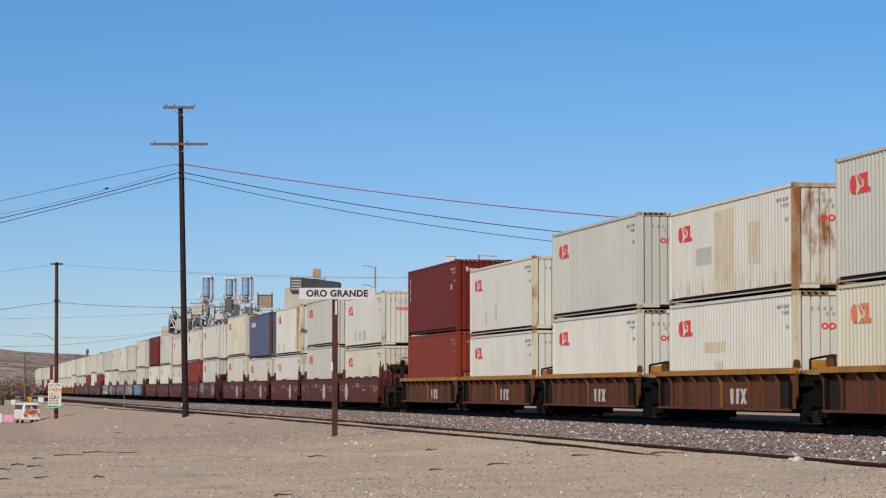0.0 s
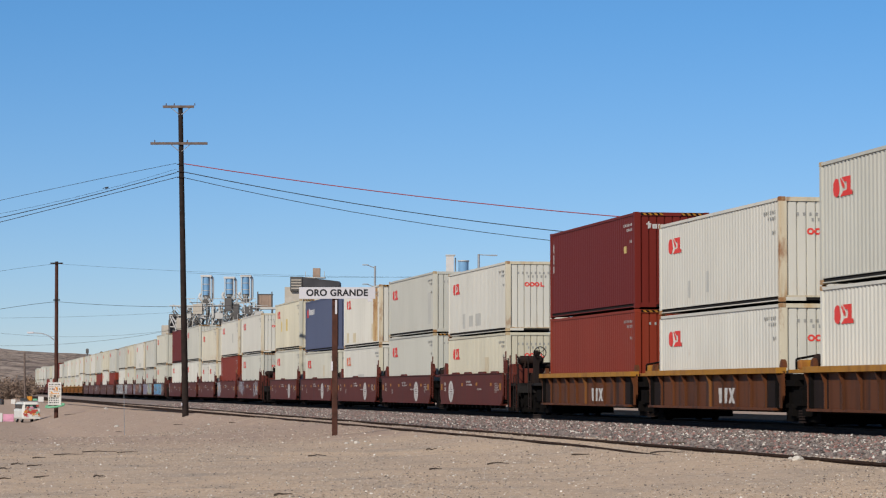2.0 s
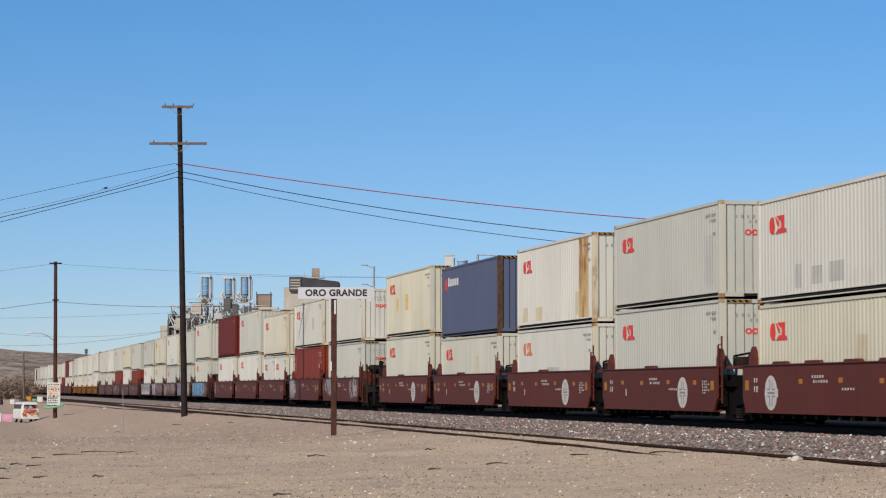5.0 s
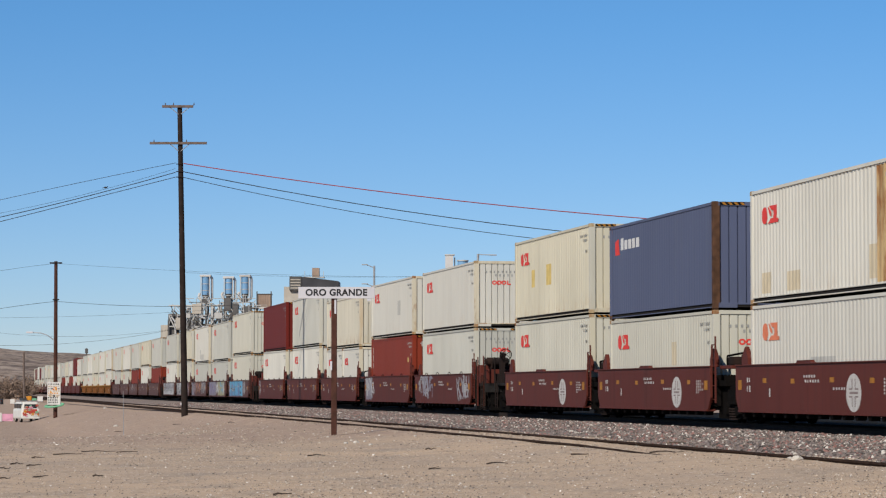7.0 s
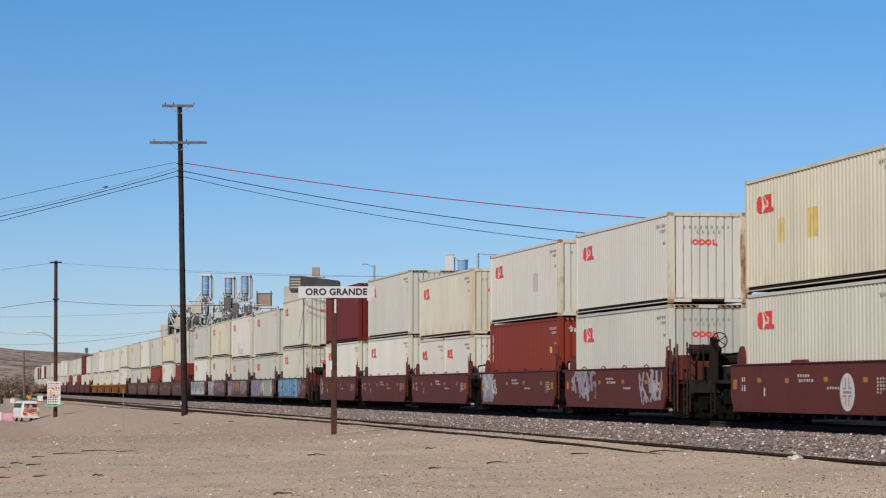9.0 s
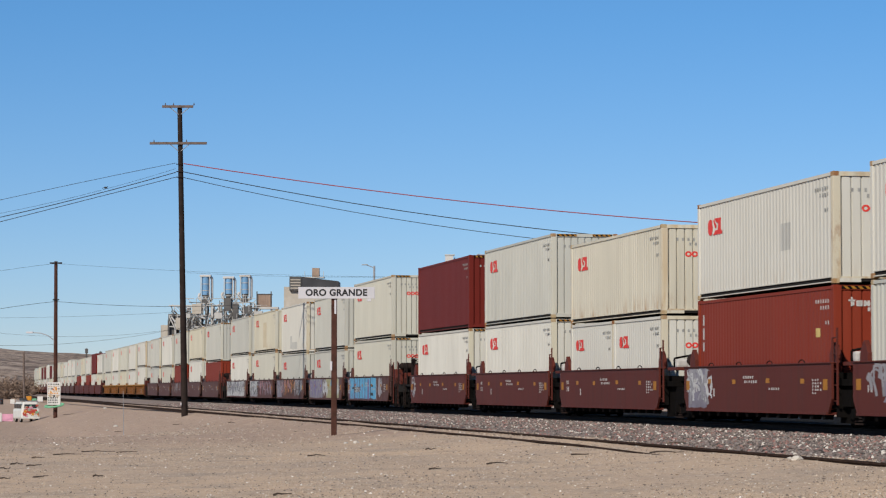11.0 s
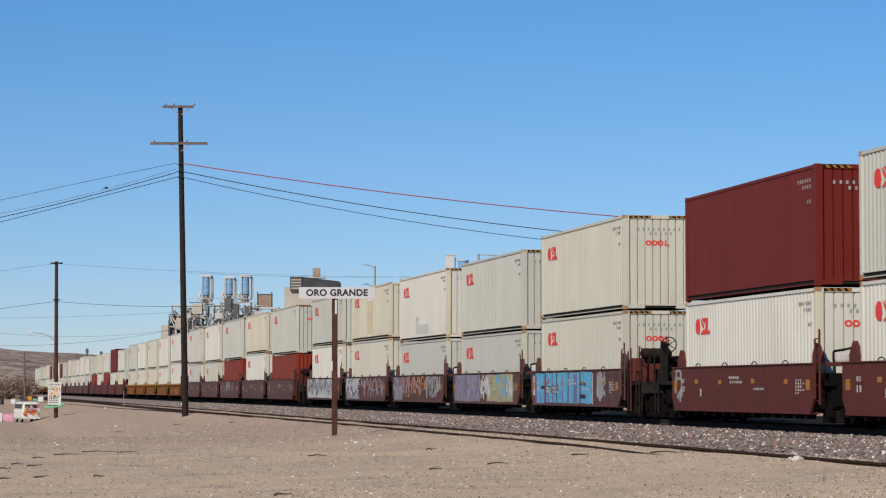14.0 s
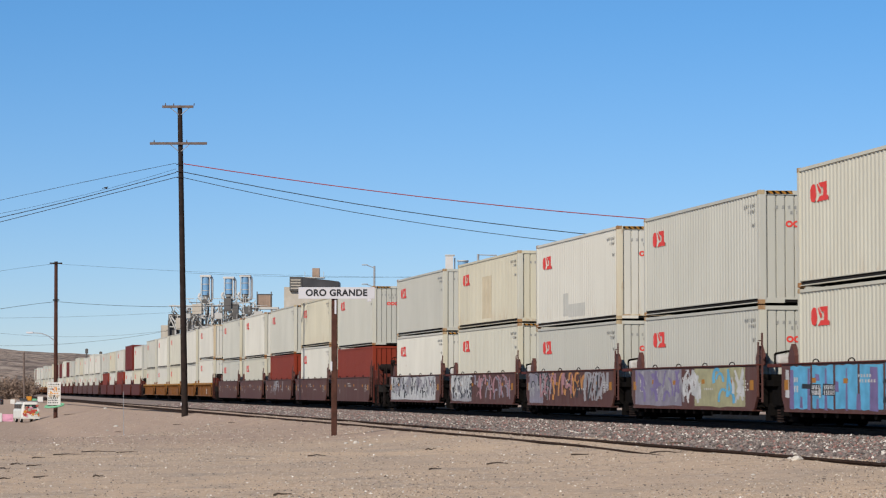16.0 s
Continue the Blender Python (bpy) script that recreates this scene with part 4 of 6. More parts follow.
def spray(car, i):
    """Paint sprayed on the near side: ragged fields and curling strokes, unreadable."""
    fields, strokes = GRAFFITI[i]
    SIDE_LOW, SIDE_TOP = SIDES["raised" if 15 <= i < 20 else "smooth"]
    rng = random.Random(100 + i)
    y = OUT - 0.0185
    lift = 0.0
    for colour, x0, x1 in fields:
        def field(bm):
            n = 5 if i == 15 and colour == "sky blue" else 1
            gap = 0.16 if n > 1 else 0
            for k in range(n):
                a, b = x0 + (x1 - x0) * k / n + gap / 2, x0 + (x1 - x0) * (k + 1) / n - gap / 2
                low = [(a + (b - a) * j / 6, y, SIDE_LOW + 0.04 + rng.uniform(0, 0.05)) for j in range(7)]
                top = [(a + (b - a) * j / 6, y, SIDE_TOP - 0.02 - rng.uniform(0, 0.05)) for j in range(7)]
                sheet(bm, low + top[::-1])
        part("sprayed_field", field_mesh(field), SPRAY[colour], car)
    if i == 15:
        # violet edges, dark slots and two scribbled name plates turn the fields into fat letters
        for k, (x0, x1, z0, z1, colour) in enumerate(((6.0, 6.35, 0.0, 0.72, "white"), (5.62, 5.98, -0.28, 0.72, "violet"), (4.30, 4.55, -0.29, 0.74, "violet"), (2.98, 3.20, -0.29, 0.74, "violet"), (1.45, 1.62, -0.29, 0.74, "violet"), (-0.70, -0.10, -0.29, 0.74, "violet"), (-2.98, -2.82, -0.29, 0.76, "white"),
                                                      (4.9, 5.15, -0.26, 0.05, "violet"), (3.55, 3.95, 0.42, 0.60, "violet"), (3.6, 3.85, -0.26, 0.0, "violet"), (2.1, 2.4, 0.15, 0.42, "violet"), (0.5, 0.85, -0.27, 0.12, "violet"), (-1.95, -1.0, 0.34, 0.46, "black"), (-1.95, -1.0, -0.10, 0.06, "black"), (-1.95, -1.75, 0.2, 0.3, "violet"),
                                                      (3.85, 5.0, 0.22, 0.36, "black"), (3.45, 4.35, 0.06, 0.36, "black"), (2.35, 3.35, 0.06, 0.36, "black"))):
            up = 0.001 + 0.0003 * (k > 14) + 0.0003 * (k > 15)
            part("sprayed_block", field_mesh(lambda bm: sheet(bm, [(x0, y + up, z0), (x1, y + up, z0 + 0.02), (x1 - 0.05, y + up, z1), (x0 + 0.04, y + up, z1 - 0.02)])), SPRAY[colour], car)
        for x0, x1 in ((3.5, 4.2), (2.42, 3.28)):
            def scribble(bm):
                for k in range(6):
                    q = x0 + (x1 - x0) * k / 6
                    for z0 in (0.09, 0.22):
                        sheet(bm, [(q, y + 0.0022, z0), (q + rng.uniform(0.06, 0.1), y + 0.0022, z0), (q + rng.uniform(0.05, 0.1), y + 0.0022, z0 + 0.11), (q + 0.02, y + 0.0022, z0 + 0.10)])
            part("sprayed_lettering", field_mesh(scribble), SPRAY["white"], car)["kind"] = "stuff"
    for colour, count, x0, x1 in strokes:
        lift += 0.0008
        bm = bmesh.new()
        for k in range(count * 2):
            x = rng.uniform(x0, x1)
            z, ang = rng.uniform(SIDE_LOW + 0.15, SIDE_TOP - 0.35), rng.uniform(0.9, 2.2)
            w, turn, n = rng.uniform(0.05, 0.12), rng.uniform(-0.5, 0.5), 7
            left, right = [], []
            for j in range(n):
                nx, nz = -math.sin(ang), math.cos(ang)
                left.append((x + nx * w * 1.3, y + 0.0005 + lift + k * 0.00002, z + nz * w * 0.45))
                right.append((x - nx * w * 1.3, y + 0.0005 + lift + k * 0.00002, z - nz * w * 0.45))
                x, z = min(max(x + 0.16 * math.cos(ang), x0), x1), min(max(z + 0.12 * math.sin(ang), SIDE_LOW + 0.08), SIDE_TOP - 0.08)
                ang += turn
            for j in range(n - 1):
                sheet(bm, [left[j], left[j + 1], right[j + 1], right[j]])
        part("sprayed_lettering", bm, SPRAY[colour], car)["kind"] = "stuff"


def field_mesh(build):
    bm = bmesh.new()
    build(bm)
    return bm


def bogie_mesh(bm, x):
    z = RAIL_TOP - WELL_FLOOR + 0.42
    for y in (1.0, -1.0):
        prism(bm, [(x - 1.15, z - 0.1), (x - 1.15, z + 0.14), (x - 0.5, z + 0.22), (x + 0.5, z + 0.22), (x + 1.15, z + 0.14), (x + 1.15, z - 0.1), (x + 0.7, z - 0.06), (x + 0.4, z - 0.24), (x - 0.4, z - 0.24), (x - 0.7, z - 0.06)], y - 0.09, y + 0.09)
    box(bm, x - 0.25, x + 0.25, -1.1, 1.1, z - 0.1, z + 0.2)
    # added filler box: closes the bright view between the wheels
    box(bm, x - 1.05, x + 1.05, -0.62, 0.62, z - 0.36, z + 0.42)
    box(bm, x - 0.35, x + 0.35, -1.28, 1.28, z + 0.1, z + 0.5)
    for q in (-0.55, 0.55):
        box(bm, x + q - 0.12, x + q + 0.12, 1.06, 1.3, z - 0.16, z + 0.05)
        bar(bm, (x + q * 1.62, 1.05, z), (x + q * 1.62, 1.2, z), 0.15, 12)


def wheel_mesh(bm):
    bar(bm, (0, -1.0, 0), (0, 1.0, 0), 0.08, 10)
    for y in (0.72, -0.72):
        bar(bm, (0, y - 0.065, 0), (0, y + 0.065, 0), 0.42, 24)
        for k in range(6):
            a = k * math.pi / 3
            bar(bm, (0.27 * math.cos(a), y - 0.075, 0.27 * math.sin(a)), (0.27 * math.cos(a), y + 0.075, 0.27 * math.sin(a)), 0.045, 6)


H, S = 3.03, 2.73
# upper and lower container of each unit: (paint, height, post paint, marking)
W, G, C, T = WHITE, GREY, CREAM, TAN
LOADS = [
    ((G, H, G, "red"), (C, H, C, "orange")),
    ((RUSTY_WHITE, S, RUST, "red"), (W, H, RUST_POST, "red")),
    ((G, H, G, "red"), (W, H, T, "red")),
    ((W, S, RUST_POST, "red"), (W, S, RUST_POST, "red")),
    ((MAROON, H, MAROON, "bars"), (BRICK_RED, H, BRICK_RED, "stencil")),
    ((W, S, RUST_POST, "red"), (C, S, C, "red")),
    ((G, S, T, "red"), (G, H, T, "red")),
    ((W, H, RUST_POST, "red"), (W, S, C, "orange")),
    ((BLUE, H, RUSTED, "patch"), (T, S, T, "red")),
    ((C, H, T, "red"), (T, H, C, "red")),
    ((W, S, RUST_POST, "red"), (G, H, T, "red")),
    ((W, S, RUST_POST, "red"), (BRICK_RED, H, BRICK_RED, "bars")),
    ((RUSTY_CREAM, S, RUST_POST, "red"), ("pair", S, C, "red")),
    ((G, H, T, "red"), (W, H, C, "red")),
    ((MAROON, H, MAROON, "stencil"), (W, H, C, "red")),
    ((T, H, T, "red"), (T, H, T, "red")),
    ((G, H, G, "red"), (G, S, T, "red")),
    ((W, H, RUST_POST, "red"), (G, S, T, "red")),
    ((C, S, T, "red"), (T, H, C, "red")),
    ((G, S, T, "red"), (W, H, C, "red")),
    ((G, H, T, "red"), (BRICK_RED, S, BRICK_RED, "")),
    ((C, S, C, "red"), (W, H, T, "red")),
    ((G, H, T, "red"), (BRICK_RED, S, BRICK_RED, "")),
    ((W, H, T, "red"), (T, S, C, "red")),
    ((G, H, C, "red"), (G, S, C, "red")),
    ((W, S, RUST_POST, "red"), (W, H, C, "red")),
    ((W, H, C, "red"), (W, S, T, "red")),
    ((T, H, T, "red"), (C, S, T, "red")),
    ((W, H, T, "red"), (W, S, T, "red")),
    ((G, H, T, "red"), (T, S, T, "red")),
    ((W, S, G, "red"), (C, S, T, "red")),
    ((MAROON, H, MAROON, ""), (W, S, T, "red")),
    ((W, S, G, "red"), (BRICK_RED, S, BRICK_RED, "")),
    ((C, S, G, "red"), (W, S, T, "red")),
    ((G, S, G, "red"), (BRICK_RED, S, BRICK_RED, "")),
]
PLAIN_LOADS = [(W, G), (G, T), (C, W), (W, W), (G, C), (T, G), (W, T)]
RED_TOPS = {41, 43, 44, 52}
NAMES = {RUSTY_CREAM: "rust-spotted cream", W: "white", G: "grey-white", C: "cream", T: "dull cream", RUSTY_WHITE: "rust-streaked white", MAROON: "dark red", BRICK_RED: "brick red", BLUE: "slate blue"}
SETS = [("ribbed", CAR_RUST, CAR_YELLOW, "rust-brown"), ("smooth", CAR_BROWN, CAR_BROWN, "maroon"), ("smooth", CAR_BROWN, CAR_BROWN, "maroon"), ("raised", CAR_DULL, CAR_BROWN, "dusty brown graffiti-covered"),
        ("smooth", CAR_DULL, CAR_DULL, "dusty brown"), ("ribbed", CAR_ORANGE, CAR_YELLOW, "faded orange"), ("smooth", CAR_BROWN, CAR_DULL, "brown"), ("smooth", CAR_DULL, CAR_DULL, "dusty brown"),
        ("smooth", CAR_BROWN, CAR_BROWN, "maroon"), ("ribbed", CAR_RUST, CAR_YELLOW, "rust-brown"), ("smooth", CAR_DULL, CAR_DULL, "dusty brown")]
CARS = {}
for i in range(55):
    detail = i < 26
    style, mat, trim, words = SETS[i // 5]
    car = build_car(style, mat, trim, words + " double-stack well car on the main track", detail, i % 5 == 4, i % 5 == 0, i)
    CARS[i] = car
    s = unit_s(i)
    MOVERS.append((car, s, 0.0, WELL_FLOOR))
    if i < len(LOADS):
        upper, lower = LOADS[i]
    else:
        a, b = PLAIN_LOADS[(i * 3) % 7]
        upper, lower = (MAROON if i in RED_TOPS else a, S if i % 3 else H, G, "red" if i not in RED_TOPS else ""), (b, S, T, "red")
    z = WELL_FLOOR + SEAT
    paint_l, h_l, post_l, mark_l = lower
    if paint_l == "pair":
        for k in (1, -1):
            MOVERS.append((build_container(20, h_l, WHITE, RUST_POST, mark_l, "short white corrugated container with rusty posts beside its twin", detail), s, k * 3.055, z))
    else:
        box_l = build_container(40, h_l, paint_l, post_l, mark_l, NAMES[paint_l] + " corrugated container sunk in a well car", detail)
        patch_up(box_l, h_l, PATCHES.get((i, 0), []))
        MOVERS.append((box_l, s, 0.0, z))
    z += h_l + (0.034 if detail else 0.004)
    paint_u, h_u, post_u, mark_u = upper
    box_u = build_container(40, h_u, paint_u, post_u, mark_u, NAMES[paint_u] + " corrugated container stacked on another one", detail, True)
    patch_up(box_u, h_u, PATCHES.get((i, 1), []))
    MOVERS.append((box_u, s, 0.0, z))


# ---------------------------------------------------------------- beside the track
FOCAL = 784 / math.tan(radians(18.99) / 2)


def ray(x, y, d):
    """The point d metres ahead that lies at the picture place x, y."""
    v = Matrix.Rotation(radians(PITCH), 3, "X") @ Vector(((x - 784) / FOCAL, 1, (441 - y) / FOCAL))
    return Vector(CAM_AT) + v * (d / v.y)


def earth_z(x, y):
    q = Vector((x, y))
    a, p = q.dot(U), q.dot(R)
    return float(ground_height(a, p)) + 0.02 * noise.noise((x * 0.5, y * 0.35, 0)) + 0.03 * noise.noise((x * 0.12, y * 0.1, 3))


def place(name, x, y, label, category, group="", turn=0.0, z=None):
    ob = new(name)
    ob.location = (x, y, earth_z(x, y) if z is None else z)
    ob.rotation_euler = (0, 0, radians(turn))
    return tagged(ob, label, category, group)


BOARD = plain("weathered white sign board", (0.52, 0.51, 0.53), 0.6, grain=1.5, depth=0.12)
LETTER = plain("black sign lettering", (0.02, 0.02, 0.022), 0.6)
POST_RED = plain("reddish creosoted post", (0.075, 0.030, 0.020), 0.85, grain=4, depth=0.55)
ARM = plain("sun-bleached grey-brown wood", (0.16, 0.12, 0.10), 0.9, grain=4, depth=0.4)
WIRE = plain("dark cable", (0.03, 0.03, 0.035), 0.7)
WIRE_RED = plain("rust-red cable", (0.32, 0.05, 0.05), 0.7)
GALV = plain("galvanised steel", (0.34, 0.35, 0.36), 0.5, 0.4)
GLASSY = plain("brown insulator glaze", (0.10, 0.06, 0.04), 0.25)

def sheet_of(points):
    bm = bmesh.new()
    sheet(bm, points)
    return bm


# tall pole
D1 = 150.0
b1, t1 = ray(326, 738, D1), ray(318, 187, D1)
pole = place("utility_pole", b1.x, b1.y, "tall dark wooden utility pole with two crossarms beside the track", "utility pole", z=b1.z)
top = t1 - b1
part("shaft", bar(bmesh.new(), (0.04, 0, -0.6), top, 0.19, 14, 0.135), WOOD, pole)
for yy, x0, x1 in ((189, 287, 342), (254, 265, 366)):
    c, l, r = (ray(v, yy, D1 - 0.2) - b1 for v in (318, x0, x1))
    part("crossarm", box(bmesh.new(), l.x, r.x, c.y - 0.06, c.y + 0.06, c.z - 0.07, c.z + 0.07, 0.01), ARM, pole)
    for sgn in (-1, 1):
        part("brace", bar(bmesh.new(), (c.x + sgn * 0.55, c.y, c.z - 0.05), (c.x + sgn * 0.06, c.y + 0.05, c.z - 0.45), 0.022, 6), GALV, pole)
    for v in ([-0.46, -0.2, 0.46] if yy < 200 else [-0.45, 0.12]):
        px = c.x + v * (r.x - l.x)
        part("insulator", bar(bmesh.new(), (px, c.y, c.z + 0.07), (px, c.y, c.z + 0.20), 0.035, 8, 0.02), GLASSY, pole)
for yy in (291, 304, 314):
    c = ray(318, yy, D1 - 0.15) - b1
    part("cable_clamp", box(bmesh.new(), c.x - 0.2, c.x + 0.2, c.y - 0.06, c.y + 0.02, c.z - 0.025, c.z + 0.025, 0.008), WOOD, pole)
c = ray(321, 716, D1 - 0.3) - b1
part("number_tag", box(bmesh.new(), c.x - 0.05, c.x + 0.0, c.y, c.y + 0.03, c.z - 0.06, c.z + 0.10), BOARD, pole)


def cable(pts, d0, d1, r, mat, label):
    """A hanging cable through three places of the picture, from distance d0 at its start to d1 at its end."""
    xs, ys = [p[0] for p in pts], [p[1] for p in pts]
    co = np.polyfit(xs, ys, 2)
    cu = bpy.data.curves.new("power_cable", "CURVE")
    cu.dimensions, cu.bevel_depth, cu.bevel_resolution = "3D", r, 1
    sp = cu.splines.new("POLY")
    n = 24
    sp.points.add(n)
    for k in range(n + 1):
        x = xs[0] + (xs[-1] - xs[0]) * k / n
        sp.points[k].co = (*ray(x, float(np.polyval(co, x)), d0 + (d1 - d0) * k / n), 1)
    cu.materials.append(mat)
    tagged(new("power_cable", cu), label, "cable", "overhead cables")


def through3(p0, p1, p2, far):
    """The same hanging line, drawn on to x = far."""
    co = np.polyfit([p0[0], p1[0], p2[0]], [p0[1], p1[1], p2[1]], 2)
    return [p0, p1, (far, float(np.polyval(co, far)))]


for mat, r, far, pts, look_of in ((WIRE_RED, 0.030, 2300, ((325, 290), (700, 343), (1100, 384)), "rust-red"), (WIRE, 0.026, 2200, ((322, 304), (700, 372), (990, 409.5)), "dark"), (WIRE, 0.020, 2100, ((322, 314), (700, 388.3), (940, 422)), "dark"),
                                  (WIRE, 0.014, -300, ((311, 289), (150, 322), (0, 354.5)), "thin dark"), (WIRE, 0.024, -300, ((311, 305.5), (150, 349), (0, 385)), "dark"), (WIRE, 0.020, -300, ((311, 314), (150, 355), (0, 393)), "dark"), (WIRE, 0.009, -300, ((311, 299), (187, 335), (0, 378)), "thin dark")):
    cable(through3(*pts, far), D1, D1, r, mat, look_of + " overhead cable strung from the tall pole")
c = ray(187, 334.4, D1)
bird = place("bird", c.x, c.y, "small dark bird sitting on an overhead cable", "bird", z=c.z)
bm = bmesh.new()
bmesh.ops.create_icosphere(bm, subdivisions=2, radius=1.0, matrix=Matrix.Translation((0, 0, 0.06)) @ Matrix.Diagonal((0.10, 0.06, 0.055, 1)))
part("body", bm, WIRE, bird)
part("tail", prism(bmesh.new(), [(-0.08, 0.05), (-0.2, 0.0), (-0.2, 0.03), (-0.08, 0.08)], -0.02, 0.02), WIRE, bird)
bm = bmesh.new()
bmesh.ops.create_icosphere(bm, subdivisions=1, radius=0.035, matrix=Matrix.Translation((0.1, 0, 0.10)))
part("head", bm, WIRE, bird)

# pole with the street light
D2 = 235.0
b2, t2 = ray(98, 741, D2), ray(99, 463, D2)
pole2 = place("utility_pole", b2.x, b2.y, "dark wooden utility pole with a street light and a hand-painted board", "utility pole", z=b2.z)
part("shaft", bar(bmesh.new(), (0, 0, -0.6), t2 - b2, 0.19, 12, 0.15), POST_RED, pole2)
for yy, w in ((466, 0.55), (531, 0.28)):
    c = ray(99, yy, D2 - 0.2) - b2
    part("crossarm", box(bmesh.new(), c.x - w, c.x + w, c.y - 0.06, c.y + 0.06, c.z - 0.06, c.z + 0.06), WOOD, pole2)
c0, c1, c2, c3 = (ray(*v, D2 - 0.1) - b2 for v in ((96, 603), (84, 594), (72, 590), (52, 589)))
bm = bmesh.new()
for p, q in ((c0, c1), (c1, c2), (c2, c3)):
    bar(bm, p, q, 0.045, 7)
arm = part("light_arm", bm, GALV, pole2)
part("lamp_head", box(bmesh.new(), c3.x - 0.28, c3.x + 0.35, c3.y - 0.14, c3.y + 0.14, c3.z - 0.07, c3.z + 0.08, 0.05), BOARD, arm)

DECOR = {k: plain("hand-painted " + k, c, 0.7, grain=3, depth=0.2) for k, c in {"white": (0.6, 0.58, 0.54), "tan": (0.42, 0.33, 0.24), "red": (0.45, 0.07, 0.05), "green": (0.18, 0.45, 0.27), "pink": (0.62, 0.30, 0.40), "dark": (0.06, 0.06, 0.06), "orange": (0.6, 0.25, 0.03)}.items()}
tl, br = ray(84, 677, D2 - 0.35) - b2, ray(107, 717, D2 - 0.35) - b2
panel = part("notice_board", box(bmesh.new(), tl.x, br.x, tl.y - 0.03, tl.y + 0.03, br.z, tl.z, 0.01), DECOR["white"], pole2, "white hand-painted notice board")
rng = random.Random(4)
for row in range(9):
    z = tl.z - 0.12 - row * (tl.z - br.z - 0.2) / 9
    bm = bmesh.new()
    x = tl.x + 0.08
    while x < br.x - 0.2:
        w = rng.uniform(0.05, 0.16)
        sheet(bm, [(x, tl.y - 0.034, z), (x + w, tl.y - 0.034, z), (x + w, tl.y - 0.034, z - 0.12), (x, tl.y - 0.034, z - 0.12)])
        x += w + 0.06
    part("painted_line", bm, DECOR[("dark", "tan", "dark", "tan", "orange", "tan", "dark", "dark", "dark")[row]], panel)["kind"] = "stuff"
for k in range(9):
    x, z, w = rng.uniform(tl.x + 0.1, br.x - 0.4), rng.uniform(br.z + 0.5, tl.z - 0.6), rng.uniform(0.12, 0.3)
    part("painted_picture", sheet_of([(x, tl.y - 0.036 - 0.0005 * k, z), (x + w, tl.y - 0.036 - 0.0005 * k, z - 0.03), (x + w * 0.9, tl.y - 0.036 - 0.0005 * k, z + w), (x + 0.02, tl.y - 0.036 - 0.0005 * k, z + w * 0.8)]), DECOR[("tan", "orange", "white", "red", "tan", "dark")[k % 6]], panel)
c = ray(96, 718, D2 - 0.4) - b2
bm = bmesh.new()
for k in range(22):
    a, b = 2 * math.pi * k / 22, 2 * math.pi * (k + 1) / 22
    bar(bm, c + Vector((0.82 * math.cos(a), 0.25 * math.sin(a), 0.12 * math.sin(a) + 0.1 * math.cos(a))), c + Vector((0.82 * math.cos(b), 0.25 * math.sin(b), 0.12 * math.sin(b) + 0.1 * math.cos(b))), 0.085, 6)
part("garland", bm, DECOR["green"], pole2, "pale green garland")

for k, (p0, p1, p2c, far, r) in enumerate((((99, 534), (40, 541), (0, 547), -200, 0.02), ((100, 534), (210, 541), (310, 543), 420, 0.02), ((99, 467), (40, 474), (0, 480), -200, 0.012), ((100, 467), (300, 479), (640, 490), 900, 0.010),
                                          ((0, 590), (150, 596), (310, 583), 420, 0.010), ((0, 612), (150, 606), (310, 583), 400, 0.013), ((0, 563), (150, 560), (310, 553), 420, 0.010), ((330, 483), (480, 489), (640, 491), 900, 0.011))):
    cable(through3(p0, p1, p2c, far), D2 + 5 * (k > 3), D2 + 5 * (k > 3), r, WIRE, "thin dark overhead cable in the distance")

# third pole and a slim marker post
for (x, y0, y1, d, r, name, label, m) in ((43, 706, 624, 330, 0.14, "utility_pole", "short weathered wooden pole by the road", ARM), (219, 745, 692, 128, 0.016, "marker_post", "thin grey steel marker post in the sand", GALV)):
    b, t = ray(x, y0, d), ray(x - 1, y1, d)
    ob = place(name, b.x, b.y, label, name.replace("_", " "), z=b.z)
    part("shaft", bar(bmesh.new(), (0, 0, -0.7), t - b, r, 8, r * 0.8), m, ob)

# station name board
DS = 80.0
sb = ray(591, 770, DS)
sign = place("station_sign", sb.x, sb.y, "white station name board with black letters on a rusty post", "sign", z=sb.z)
st = ray(594, 531, DS) - sb
part("post", box(bmesh.new(), -0.085, 0.085, -0.07, 0.07, -0.4, st.z + 0.25, 0.015), POST_RED, sign)
l, r = ray(528, 529, DS - 0.12) - sb, ray(663, 508.5, DS - 0.12) - sb
board = part("board", box(bmesh.new(), l.x, r.x, l.y - 0.02, l.y + 0.02, l.z, r.z, 0.006), BOARD, sign)
txt = bpy.data.curves.new("lettering", "FONT")
txt.body, txt.size, txt.align_x, txt.align_y, txt.extrude, txt.offset = "ORO GRANDE", 0.272, "CENTER", "CENTER", 0.003, 0.0095
txt.space_character = 1.06
txt.materials.append(LETTER)
letters = new("lettering", txt)
letters.parent = board
letters.location = ((ray(595.5, 519, DS).x - sb.x), l.y - 0.024, (l.z + r.z) / 2)
letters.rotation_euler = (math.pi / 2, 0, 0)
w0, w1 = ray(592, 556, DS) - sb, ray(596, 531, DS) - sb
part("white_strip", box(bmesh.new(), w0.x + 0.0, w1.x - 0.01, -0.09, -0.071, w0.z, w1.z), BOARD, sign)
c = ray(588, 648, DS) - sb
part("small_plate", box(bmesh.new(), c.x - 0.06, c.x + 0.0, -0.10, -0.071, c.z - 0.14, c.z + 0.14, 0.005), BOARD, sign)
c = ray(653, 533, DS) - sb
